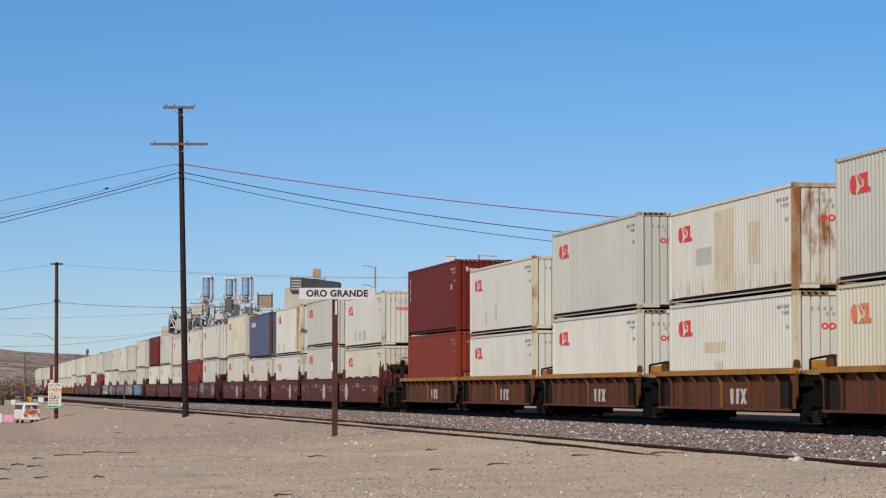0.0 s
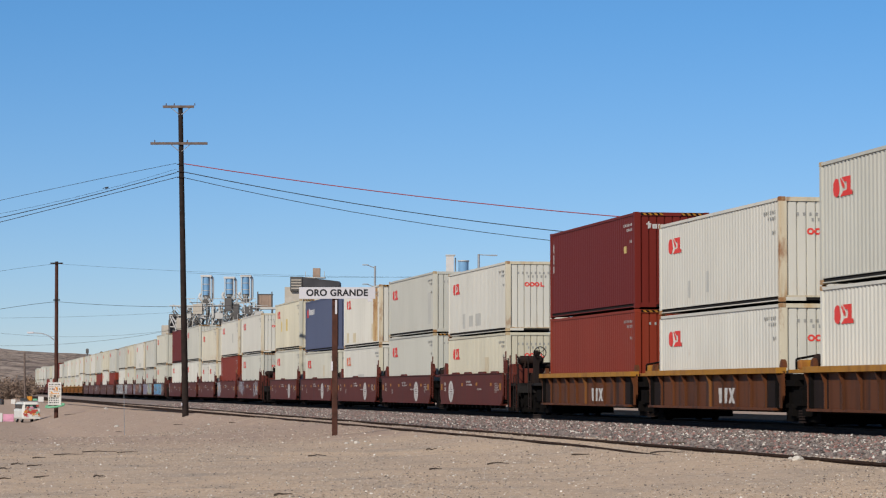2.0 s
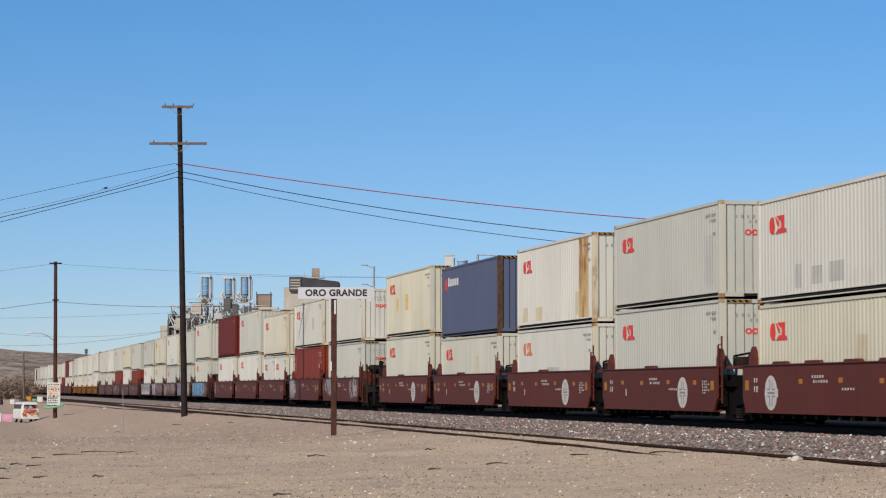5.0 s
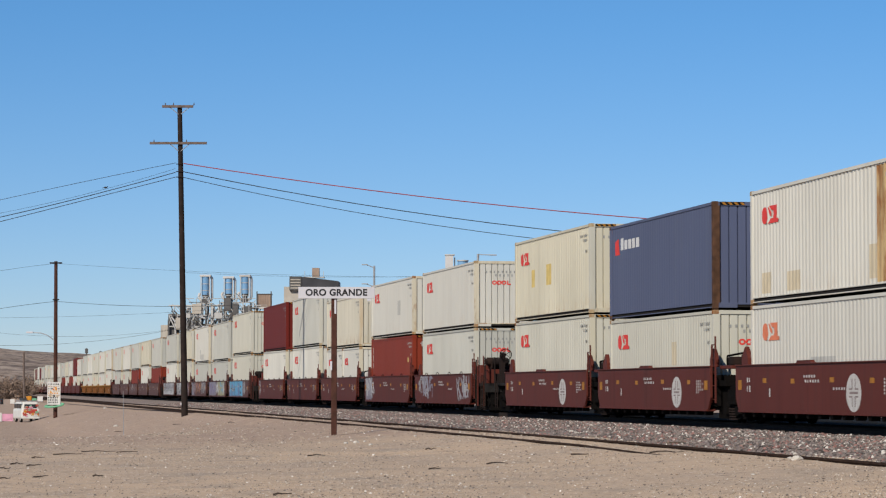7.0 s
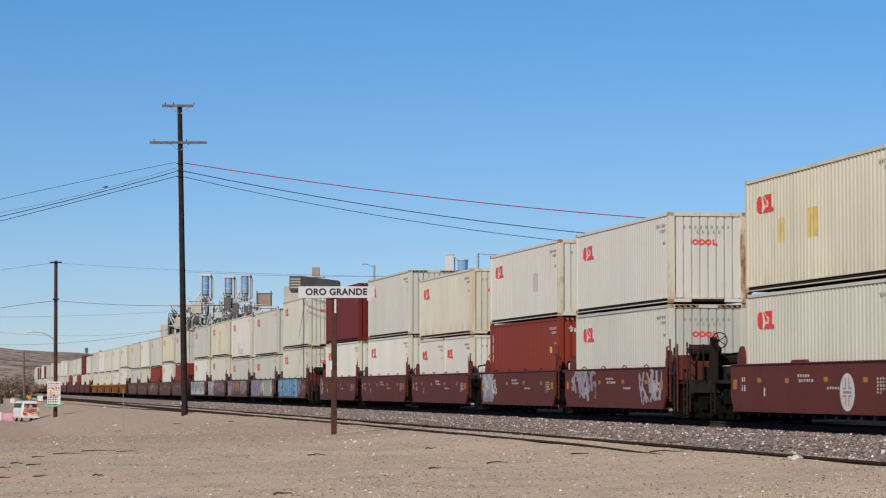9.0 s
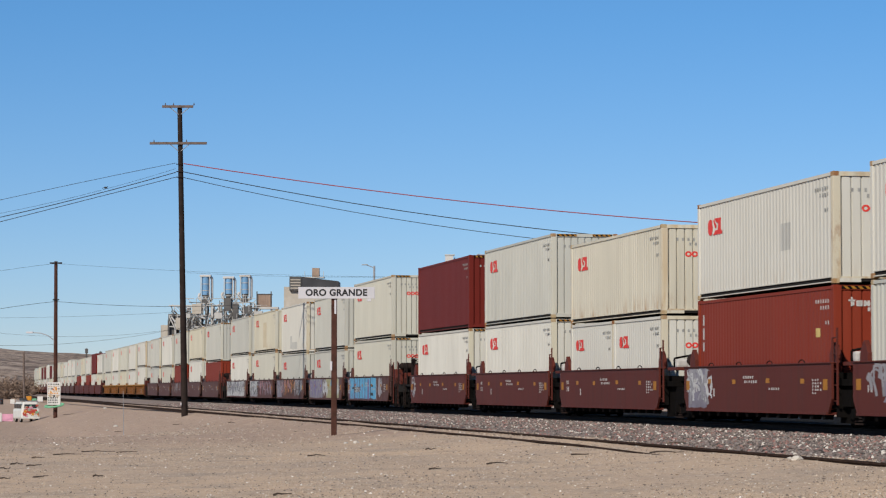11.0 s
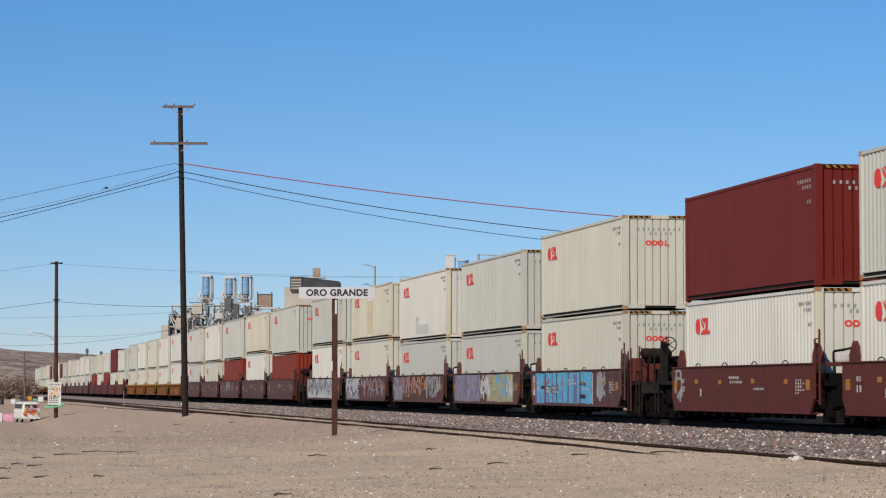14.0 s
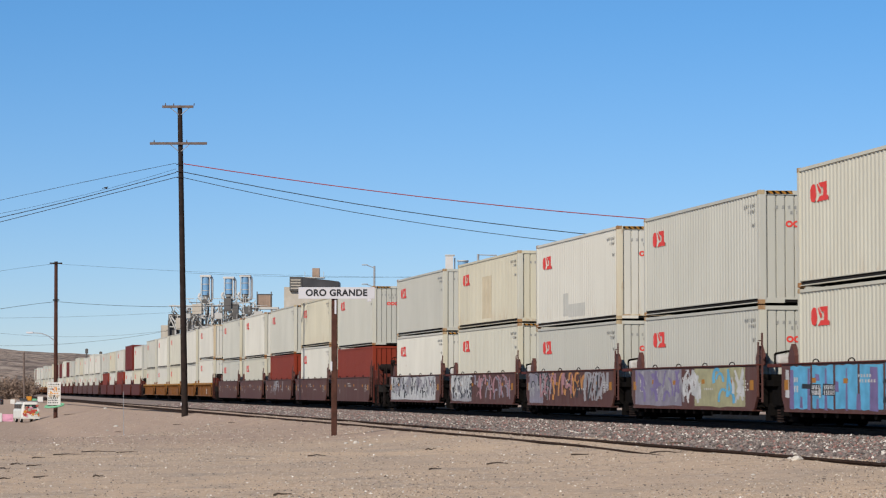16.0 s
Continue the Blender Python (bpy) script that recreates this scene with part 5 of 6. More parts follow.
part("torn_corner", box(bmesh.new(), c.x - 0.05, c.x + 0.07, l.y - 0.012, l.y + 0.012, c.z - 0.02, c.z + 0.06, 0.005), BOARD, sign)

# ---------------------------------------------------------------- the painted van and the stall beside it
VAN_D = 248.0
VAN_WHITE = plain("cream van paint", (0.66, 0.65, 0.60), 0.4, grain=2, depth=0.12)
GLASS = plain("dark window glass", (0.03, 0.035, 0.04), 0.12)
RUBBER = plain("tyre rubber", (0.02, 0.02, 0.02), 0.9)


def build_van():
    b = ray(54, 748, VAN_D)
    van = place("camper_van", b.x, b.y, "cream old camper van painted with red flowers, seen from behind", "van", turn=20.0, z=b.z)
    half, long = 0.86, 4.2
    bm = bmesh.new()
    box(bm, -half, half, 0, long, 0.32, 1.25, 0.16)
    part("lower_body", bm, VAN_WHITE, van)
    bm = bmesh.new()
    box(bm, -half + 0.03, half - 0.03, 0.06, long - 0.25, 1.1, 1.92, 0.17)
    for v in bm.verts:
        v.co.x *= 1 - 0.16 * max(0.0, v.co.z - 1.15) / 0.77
    body = part("upper_body", bm, VAN_WHITE, van)
    part("rear_window", box(bmesh.new(), -0.58, 0.58, 0.03, 0.075, 1.32, 1.68, 0.04), GLASS, body)
    for k in range(4):
        part("side_window", box(bmesh.new(), -half + 0.015, -half + 0.05, 0.45 + k * 0.85, 1.15 + k * 0.85, 1.3, 1.68, 0.015), GLASS, body)
    rng = random.Random(8)
    part("engine_lid", box(bmesh.new(), -0.45, 0.45, -0.012, 0.02, 0.5, 0.82, 0.02), VAN_WHITE, van)
    part("rear_hatch", box(bmesh.new(), -0.6, 0.6, -0.012, 0.03, 0.86, 1.22, 0.03), DECOR["red"], van)
    part("roof_gutter", box(bmesh.new(), -half - 0.02, half + 0.02, 0.1, long - 0.3, 1.72, 1.75, 0.01), VAN_WHITE, van)
    for k in range(22):
        x, z, r = rng.uniform(-0.66, 0.66), rng.uniform(0.55, 1.2) if k < 17 else rng.uniform(1.38, 1.6), rng.uniform(0.07, 0.19)
        bm = bmesh.new()
        sheet(bm, [(x + r * (1 + 0.35 * math.cos(5 * q)) * math.cos(q), -0.016 - 0.0007 * k if z < 1.22 else 0.024 - 0.0007 * k, z + r * (1 + 0.35 * math.cos(5 * q)) * math.sin(q) * 0.8) for q in [2 * math.pi * j / 20 for j in range(20)]])
        part("painted_flower", bm, DECOR[("red", "white", "orange", "red", "tan", "pink", "green")[k % 7]], van)
    part("bumper", box(bmesh.new(), -0.84, 0.84, -0.12, 0.0, 0.34, 0.46, 0.03), VAN_WHITE, van)
    for x in (-0.7, 0.7):
        part("tail_lamp", box(bmesh.new(), x - 0.05, x + 0.05, -0.03, 0.02, 0.72, 0.92, 0.02), DECOR["red"], van)
        for y in (0.85, 3.3):
            wheel = part("wheel", bar(bmesh.new(), (x - 0.09, y, 0.32), (x + 0.09, y, 0.32), 0.32, 18), RUBBER, van)
            part("hub_cap", bar(bmesh.new(), (x - 0.1, y, 0.32), (x + 0.1, y, 0.32), 0.17, 14), VAN_WHITE, wheel)
    rack = bmesh.new()
    for y in (0.5, 1.5, 2.5, 3.3):
        bar(rack, (-0.75, y, 2.0), (0.75, y, 2.0), 0.025, 6)
    for x in (-0.75, 0.75):
        bar(rack, (x, 0.4, 2.0), (x, 3.4, 2.0), 0.025, 6)
        for y in (0.6, 3.2):
            bar(rack, (x, y, 1.85), (x, y, 2.0), 0.02, 6)
    part("roof_rack", rack, GALV, van)
    for k, (x, w, h, col) in enumerate(((-0.45, 0.5, 0.22, "dark"), (0.08, 0.3, 0.42, "orange"), (0.5, 0.42, 0.2, "green"))):
        part("roof_load", box(bmesh.new(), x - w / 2, x + w / 2, 0.7, 1.9, 2.025, 2.025 + h, 0.06), DECOR[col], van)


build_van()


def stall_board(x0, x1, y0, y1, d, col, label, lean=12):
    a, b = ray(x0, y1, d), ray(x1, y0, d)
    ob = place("sale_board", (a.x + b.x) / 2, a.y, label, "sign board", z=a.z)
    w, h = (b.x - a.x) / 2, b.z - a.z
    part("panel", box(bmesh.new(), -w, w, -0.02, 0.02, 0.05, h, 0.01), DECOR[col], ob)
    for s_ in (-1, 1):
        part("leg", bar(bmesh.new(), (s_ * w * 0.85, 0.35, 0), (s_ * w * 0.8, 0.03, h * 0.9), 0.025, 6), ARM, ob)


stall_board(4, 23, 733, 747, 246, "pink", "pink board leaning by the roadside stall")
stall_board(-4, 3, 731, 748, 246, "white", "white board leaning by the roadside stall")
stall_board(66, 76, 702, 712, 275, "white", "small white hand-painted board on legs")
stall_board(18, 26, 707, 716, 270, "white", "white sheet of board beside the van")


def build_far_car(x, y, d):
    b = ray(x, y, d)
    ob = place("parked_car", b.x, b.y, "dark car parked far off by the road", "car", z=b.z)
    prof = [(-2.1, 0.3), (-2.15, 0.75), (-1.3, 0.92), (-0.7, 1.42), (0.9, 1.45), (1.6, 0.98), (2.15, 0.85), (2.15, 0.3)]
    part("body", prism(bmesh.new(), prof, -0.85, 0.85), DECOR["dark"], ob)
    for xx in (-1.35, 1.35):
        for yy in (-0.78, 0.78):
            part("wheel", bar(bmesh.new(), (xx, yy - 0.1, 0.31), (xx, yy + 0.1, 0.31), 0.31, 14), RUBBER, ob)
    part("tail_lamp", box(bmesh.new(), 2.1, 2.16, -0.8, -0.55, 0.65, 0.8), DECOR["red"], ob)


build_far_car(-30, 721, 300)


# ---------------------------------------------------------------- works behind the train
DP = 450.0
PX = DP / FOCAL
STEEL_W = plain("pale painted steelwork", (0.48, 0.47, 0.44), 0.6, grain=0.6, depth=0.3)
STEEL_D = plain("dark steelwork", (0.10, 0.095, 0.09), 0.7, grain=0.6, depth=0.3)
SILO_BLUE = plain("pale blue steel", (0.17, 0.33, 0.52), 0.4, grain=0.5, depth=0.2)
DUCT = plain("white sheet metal duct", (0.52, 0.51, 0.49), 0.5, grain=0.6, depth=0.15)
CONCRETE = speckled("dusty concrete", [(0.40, 0.36, 0.30), (0.32, 0.29, 0.25), (0.46, 0.42, 0.36)], [(0.08, 0.4, 0.7), (0.6, 0.5, 0.7)], bump=(0.2, 0.05))
ROOF_DARK = plain("dark sheet cladding", (0.055, 0.055, 0.06), 0.7, grain=0.4, depth=0.4)
BRICKY = plain("rust-brown cladding", (0.31, 0.225, 0.17), 0.85, grain=0.7, depth=0.3)


def works(name, x, label, category, d=DP):
    """A thing of the works: its origin on the ground under the picture column x."""
    b = ray(x, 690, d)
    ob = place(name, b.x, b.y, label, category, z=0.0)
    return ob, lambda px, py: ((px - x) * d / FOCAL, ray(x, py, d).z)


for x, y0, y1 in ((363, 487, 532), (404, 490, 530), (433, 487, 530)):
    ob, at = works("filter_silo", x, "pale blue filter silo with a white bent duct on the works", "silo")
    (_, top), (_, low) = at(x, y0), at(x, y1)
    part("shell", bar(bmesh.new(), (0, 0, low + 0.9), (0, 0, top - 0.4), 0.62, 20), SILO_BLUE, ob)
    part("hopper", bar(bmesh.new(), (0, 0, low - 0.5), (0, 0, low + 0.9), 0.2, 16, 0.62), STEEL_D, ob)
    part("cap", box(bmesh.new(), -0.95, 0.95, -0.7, 0.7, top - 0.35, top, 0.05), DUCT, ob)
    bm = bmesh.new()
    for p, q in (((0.75, 0, top - 0.2), (1.1, 0, top - 0.6)), ((1.1, 0, top - 0.6), (1.1, 0, low + 0.3)), ((1.1, 0, low + 0.3), (0.8, 0, low - 0.1)), ((0.8, 0, low - 0.1), (-0.7, 0, low - 0.1)), ((-0.7, 0, low - 0.1), (-1.2, 0, low + 0.6)), ((-1.2, 0, low + 0.6), (-0.95, 0, low + 1.2))):
        bar(bm, p, q, 0.22, 10)
    part("duct", bm, DUCT, ob)
    for xx in (-0.72, 0.72):
        part("frame_leg", box(bmesh.new(), xx - 0.07, xx + 0.07, -0.75, -0.6, low - 0.5, top - 0.35), STEEL_W, ob)
    for zz in (low + 0.5, low + 1.6, low + 2.7):
        part("hoop", bar(bmesh.new(), (0, 0, zz), (0, 0, zz + 0.12), 0.68, 18), STEEL_W, ob)
    part("valve_box", box(bmesh.new(), -0.55, 0.5, -0.9, 0.2, low - 0.5, low + 0.15, 0.03), STEEL_D, ob)
    part("catwalk", box(bmesh.new(), -1.5, 1.3, -0.9, 0.9, low - 0.62, low - 0.5), STEEL_W, ob)
    for xx in (-1.2, 1.0):
        part("column", bar(bmesh.new(), (xx, 0, 0.0), (xx, 0, low - 0.6), 0.14, 8), STEEL_W, ob)

ob, at = works("steel_gantry", 385, "tangled pale steel gantry with platforms and pipes", "industrial structure")
rng = random.Random(12)
levels = [at(0, y)[1] for y in (600, 578, 558, 541)]
cols = [at(x, 0)[0] for x in (300, 312, 322, 334, 344, 356, 366, 376, 388, 398, 408, 418, 430, 440, 452, 464)]
for y in (-2.0, 2.0):
    for k, x in enumerate(cols):
        part("column", box(bmesh.new(), x - 0.14, x + 0.14, y - 0.14, y + 0.14, 0.0, levels[-1] - (2.5 if k in (0, 1, 15) else rng.uniform(-0.6, 1.0))), STEEL_W if k % 3 else STEEL_D, ob)
    for z in levels:
        part("beam", box(bmesh.new(), cols[0], cols[-1] - (4 if z == levels[-1] else 0), y - 0.1, y + 0.1, z - 0.16, z), STEEL_W, ob)
    for k in range(len(cols) - 1):
        z0, z1 = rng.choice(((0, 1), (1, 2), (2, 3), (1, 3)))
        a, b = (cols[k], cols[k + 1]) if rng.random() < 0.5 else (cols[k + 1], cols[k])
        part("brace", bar(bmesh.new(), (a, y - 0.05, levels[z0]), (b, y - 0.05, levels[z1]), 0.07, 6), STEEL_W if rng.random() < 0.6 else STEEL_D, ob)
        a, b = b, a
        for extra in range(2):
            part("pipe", bar(bmesh.new(), (a, y - 0.4, levels[1] + rng.uniform(-1, 1.4)), (b + rng.uniform(-1, 1), y - 0.4, levels[2] + rng.uniform(-0.6, 1.2)), rng.uniform(0.06, 0.13), 8), STEEL_D if rng.random() < 0.55 else DUCT, ob)
for k in range(190):
    x, z = rng.uniform(cols[1], cols[-2]), rng.uniform(levels[0], levels[-1] + 0.6)
    dx, dz = rng.choice(((rng.uniform(0.8, 2.4), 0), (0, rng.uniform(0.8, 2.2)), (rng.uniform(0.6, 1.6), rng.uniform(0.6, 1.6)), (-rng.uniform(0.6, 1.6), rng.uniform(0.6, 1.6))))
    yy = rng.uniform(-2.6, -2.1)
    part("strut", bar(bmesh.new(), (x, yy, z), (x + dx, yy, z + dz), rng.uniform(0.03, 0.07), 6), rng.choice((DUCT, DUCT, STEEL_W, STEEL_D)), ob)
for k in range(5):
    z = levels[-1] + 0.1
    x = cols[2] + k * 2.6
    part("handrail", bar(bmesh.new(), (x, -2.2, z + 1.0), (x + 2.2, -2.2, z + 1.0), 0.05, 6), STEEL_W, ob)
    part("handrail_post", bar(bmesh.new(), (x, -2.2, z - 0.2), (x, -2.2, z + 1.0), 0.05, 6), STEEL_W, ob)
for x, y, w, h, m in ((350, 548, 1.6, 1.7, CONCRETE), (404, 540, 1.2, 2.2, STEEL_D), (418, 552, 0.9, 2.6, STEEL_D), (388, 560, 1.3, 1.0, STEEL_W), (331, 560, 1.5, 0.8, STEEL_W), (440, 550, 1.2, 1.3, STEEL_D), (458, 556, 1.4, 0.8, STEEL_W), (320, 574, 1.3, 2.0, CONCRETE)):
    cx, cz = at(x, y)
    part("machine_housing", box(bmesh.new(), cx - w / 2, cx + w / 2, -2.6, -0.8, cz - h / 2, cz + h / 2, 0.05), m, ob)
cx, cz = at(307, 573)
part("dust_hopper", box(bmesh.new(), cx - 0.8, cx + 0.9, -1.5, 1.5, cz - 2.0, cz + 1.6, 0.1), STEEL_D, ob)
for px, py, r in ((297, 582, 1.35), (340, 574, 1.5), (372, 580, 1.6)):
    cx, cz = at(px, py)
    part("tank", bar(bmesh.new(), (cx, 1.0, 0), (cx, 1.0, cz + 0.6), r, 18), CONCRETE, ob)

ob, at = works("cooling_house", 467, "small rust-brown clad house on a raised platform", "industrial structure")
(x0, z1), (x1, z0) = at(455, 522), at(480, 544)
part("cladding", box(bmesh.new(), x0, x1, -1.0, 1.2, z0, z1, 0.03), BRICKY, ob)
for k in range(6):
    xx = x0 + (x1 - x0) * (k + 0.5) / 6
    part("panel_rib", box(bmesh.new(), xx - 0.04, xx + 0.04, -1.06, -1.0, z0 + 0.1, z1 - 0.1), BRICKY, ob)
part("rim", box(bmesh.new(), x0 - 0.1, x1 + 0.1, -1.1, 1.3, z1, z1 + 0.12), STEEL_D, ob)
for xx in (x0, x1):
    part("corner_post", box(bmesh.new(), xx - 0.09, xx + 0.09, -1.15, -1.0, z0, z1 + 0.5), STEEL_D, ob)
part("platform", box(bmesh.new(), x0 - 1.0, x1 + 1.2, -1.3, 1.5, z0 - 0.35, z0), STEEL_W, ob)
for xx in (x0, x1):
    part("column", box(bmesh.new(), xx - 0.15, xx + 0.15, -0.2, 0.2, 0, z0 - 0.35), STEEL_W, ob)

ob, at = works("mill_building", 550, "dusty concrete mill building with a dark clad roof house", "building", 480.0)
(x0, z1), (x1, _) = at(502, 508), at(600, 508)
part("wall", box(bmesh.new(), x0, x1, 0, 9, 0, z1, 0.03), CONCRETE, ob)
(a, zr), (b, _) = at(512, 491), at(599, 491)
(_, zl) = at(512, 514)
part("roof_house", prism(bmesh.new(), [(a + 2.2, z1 - 0.5), (b, z1 - 0.7), (b, zr - 0.75), (a + 2.2, zr + 0.05)], -0.5, 8), ROOF_DARK, ob)
part("louvre_house", box(bmesh.new(), a, a + 2.2, -0.7, 7, zl - 0.1, zr + 0.1, 0.04), STEEL_D, ob)
for k in range(4):
    part("louvre", box(bmesh.new(), a + 0.2, a + 2.0, -0.78, -0.7, zl + 0.25 + 0.5 * k, zl + 0.45 + 0.5 * k), CONCRETE, ob)
(c0, zt), (c1, zc) = at(551, 474), at(564, 489)
part("stair_head", box(bmesh.new(), c0, c1, 1.5, 3.0, zc - 0.3, zt, 0.03), BRICKY, ob)
part("roof_platform", box(bmesh.new(), c0 - 1.4, c1 + 0.9, 1.0, 3.5, zc - 0.3, zc - 0.1), STEEL_W, ob)
for xx in (c0 - 1.3, c1 + 0.8):
    part("railing_post", bar(bmesh.new(), (xx, 1.0, zc - 0.2), (xx, 1.0, zc + 0.9), 0.05, 6), STEEL_W, ob)

ob, at = works("vent_tower", 795, "pale sheet metal vent tower above the works", "industrial structure", 430.0)
(x0, z1), (x1, z0) = at(788, 451), at(802, 482)
part("casing", box(bmesh.new(), x0, x1, -0.6, 0.6, 0, z1 - 0.2, 0.03), DUCT, ob)
part("cap", box(bmesh.new(), x0 - 0.08, x1 + 0.25, -0.7, 0.7, z1 - 0.2, z1, 0.02), STEEL_W, ob)
part("pipe", bar(bmesh.new(), (x1 + 0.25, 0, z1 - 0.5), (x1 + 0.25, 0, 0), 0.1, 8), STEEL_W, ob)
ob, at = works("storage_tank", 819, "blue steel tank with a pale walkway rim", "tank", 430.0)
(x0, z1), (x1, z0) = at(810, 463), at(828, 480)
part("shell", bar(bmesh.new(), (0, 0, 0), (0, 0, z1), (x1 - x0) / 2, 24), SILO_BLUE, ob)
part("rim", bar(bmesh.new(), (0, 0, z1), (0, 0, z1 + 0.18), (x1 - x0) / 2 + 0.12, 24), STEEL_W, ob)

for x, yt, d, arms in ((662, 471, 300, ((640, 469), (640, 503))), (846, 450, 260, ((879, 452),))):
    b = ray(x, 690, d)
    ob = place("street_lamp", b.x, b.y, "grey steel street lamp beyond the train", "street lamp", z=0.0)
    t = ray(x, yt, d)
    part("post", bar(bmesh.new(), (0, 0, 0), (0, 0, t.z), 0.16, 10, 0.12), GALV, ob)
    for ax, ay in arms:
        e = ray(ax, ay, d) - Vector((b.x, b.y, 0))
        sx = 1 if ax > x else -1
        root = e.z - 0.35 if len(arms) > 1 else e.z + 0.05
        arm = part("light_arm", bar(bmesh.new(), (0, 0, root), (e.x - sx * 0.5, 0, e.z), 0.05, 7), GALV, ob)
        part("lamp_head", box(bmesh.new(), min(e.x, e.x - sx * 0.7), max(e.x, e.x - sx * 0.7), -0.12, 0.12, e.z - 0.06, e.z + 0.06, 0.03), GALV, arm)

for x, y0, y1, d in ((153, 650, 617, 640), (178, 650, 622, 660)):
    b, t = ray(x, y0, d), ray(x, y1, d)
    ob = place("signal_mast", b.x, b.y, "thin dark railway signal mast far off", "signal", z=0.0)
    part("mast", bar(bmesh.new(), (0, 0, 0), (0, 0, t.z), 0.14, 8), STEEL_D, ob)
    part("signal_head", box(bmesh.new(), -0.35, 0.35, -0.25, 0.1, t.z - 1.2, t.z - 0.1, 0.05), STEEL_D, ob)

# ---------------------------------------------------------------- hills and scrub
HILL = speckled("dry desert hillside", [(0.33, 0.25, 0.19), (0.17, 0.125, 0.098), (0.40, 0.32, 0.25), (0.09, 0.068, 0.052)], [(0.02, 0.42, 0.56), (0.06, 0.48, 0.60), (0.22, 0.50, 0.60)], bump=(0.6, 1.0))


def build_hills():
    verts, faces = [], []
    xs, ds = np.linspace(-900, 900, 121), np.linspace(0, 1, 26)
    for x in xs:
        crest = float(np.interp(x, [-900, -300, -245, -215, -180, -120, -40, 100, 900], [36, 32, 27.5, 25, 22.5, 18, 12, 6, 3]))
        for k in ds:
            y = 1000 + 600 * k
            z = crest * (k ** 0.8) + 2.2 * k * noise.noise((x * 0.02, y * 0.012, 1)) + 0.9 * noise.noise((x * 0.07, y * 0.05, 5)) * min(1, 3 * k) - 1.2
            verts.append((x * (y / 1500), y, z))
    n = len(ds)
    for i in range(len(xs) - 1):
        for j in range(n - 1):
            faces.append((i * n + j, (i + 1) * n + j, (i + 1) * n + j + 1, i * n + j + 1))
    data = bpy.data.meshes.new("hills")
    data.from_pydata(verts, [], faces)
    data.polygons.foreach_set("use_smooth", [True] * len(faces))
    data.materials.append(HILL)
    tagged(new("hills", data), "low bare desert hills behind the railway", "hill", kind="structure")


build_hills()
SCRUB = plain("dry grey-brown scrub", (0.23, 0.165, 0.125), 0.95, grain=2, depth=0.4)


def build_shrub(x, y, size, seed, mat, label):
    rng = random.Random(seed)
    ob = place("shrub", x, y, label, "shrub", "scrub by the road")
    stems, leaves = bmesh.new(), bmesh.new()
    for k in range(9):
        a, lean = rng.uniform(0, 6.28), rng.uniform(0.2, 0.9)
        tip = Vector((math.cos(a) * lean * size, math.sin(a) * lean * size, size * rng.uniform(0.5, 1.0)))
        bar(stems, (0, 0, -0.1), tip, 0.03 * size, 5, 0.008 * size)
        for j in range(60):
            c = tip * rng.uniform(0.35, 1.1) + Vector((rng.gauss(0, 0.16), rng.gauss(0, 0.16), rng.gauss(0, 0.12))) * size
            c.z = max(c.z, 0.02)
            u, v = Vector((rng.gauss(0, 1), rng.gauss(0, 1), rng.gauss(0, 1))).normalized(), Vector((rng.gauss(0, 1), rng.gauss(0, 1), rng.gauss(0, 1))).normalized()
            w = 0.12 * size * rng.uniform(0.5, 1.2)
            sheet(leaves, [c + u * w, c + v * w * 0.6, c - u * w])
    part("branch", stems, SCRUB, ob)["kind"] = "stuff"
    part("foliage", leaves, mat, ob)["kind"] = "stuff"


for k in range(60):
    rg = random.Random(300 + k)
    p = ray(rg.uniform(-20, 66), 690, rg.uniform(520, 820))
    build_shrub(p.x, p.y, rg.uniform(1.6, 4.4), k, SCRUB, "dry leafless desert shrub by the road")

# ---------------------------------------------------------------- litter on the sand
TWIG = plain("dark dry twig", (0.06, 0.045, 0.035), 0.95)
PALE = plain("pale broken stone", (0.52, 0.48, 0.42), 0.9, grain=12, depth=0.3)
PLANK = plain("weathered timber", (0.17, 0.13, 0.10), 0.9, grain=8, depth=0.4)


def on_earth(x, y):
    """Where the line of sight through the picture place meets the ground."""
    e, v = Vector(CAM_AT), ray(x, y, 1.0) - Vector(CAM_AT)
    d = 30.0
    while d < 400:
        q = e + v * d
        if q.z <= earth_z(q.x, q.y):
            break
        d += 0.1
    return q


def stick(x, y, length, turn, r=0.025):
    q = on_earth(x, y)
    ob = place("stick", q.x, q.y, "dark dry stick lying on the sand", "stick", "litter on the sand", turn)
    bm = bmesh.new()
    rg = random.Random(int(x * 7 + y))
    p = Vector((-length / 2, 0, r))
    for k in range(4):
        n = p + Vector((length / 4, rg.uniform(-0.06, 0.06), 0))
        n.z = r + rg.uniform(0, 0.03)
        bar(bm, p, n, r * (1.1 - 0.2 * k), 6)
        p = n
    part("branch", bm, TWIG, ob)


for x, y, n, a in ((120, 806, 1.6, 3), (175, 801, 2.0, -4), (225, 802, 1.2, 2), (68, 812, 0.7, 0), (30, 823, 0.6, 5), (5, 832, 0.6, 9), (4, 850, 0.5, -6), (60, 826, 0.7, 12), (72, 846, 0.6, 0), (128, 734, 4.0, 40), (214, 765, 1.6, 30), (316, 752, 1.3, 14), (412, 749, 0.9, 5), (1030, 806, 1.0, 8), (880, 823, 0.9, -4), (763, 797, 0.6, 12), (560, 808, 0.9, 3), (175, 845, 0.5, 8), (500, 878, 0.6, 2), (770, 832, 0.5, 0), (1180, 803, 1.5, -3)):
    stick(x, y, n * 0.45, a, 0.014)


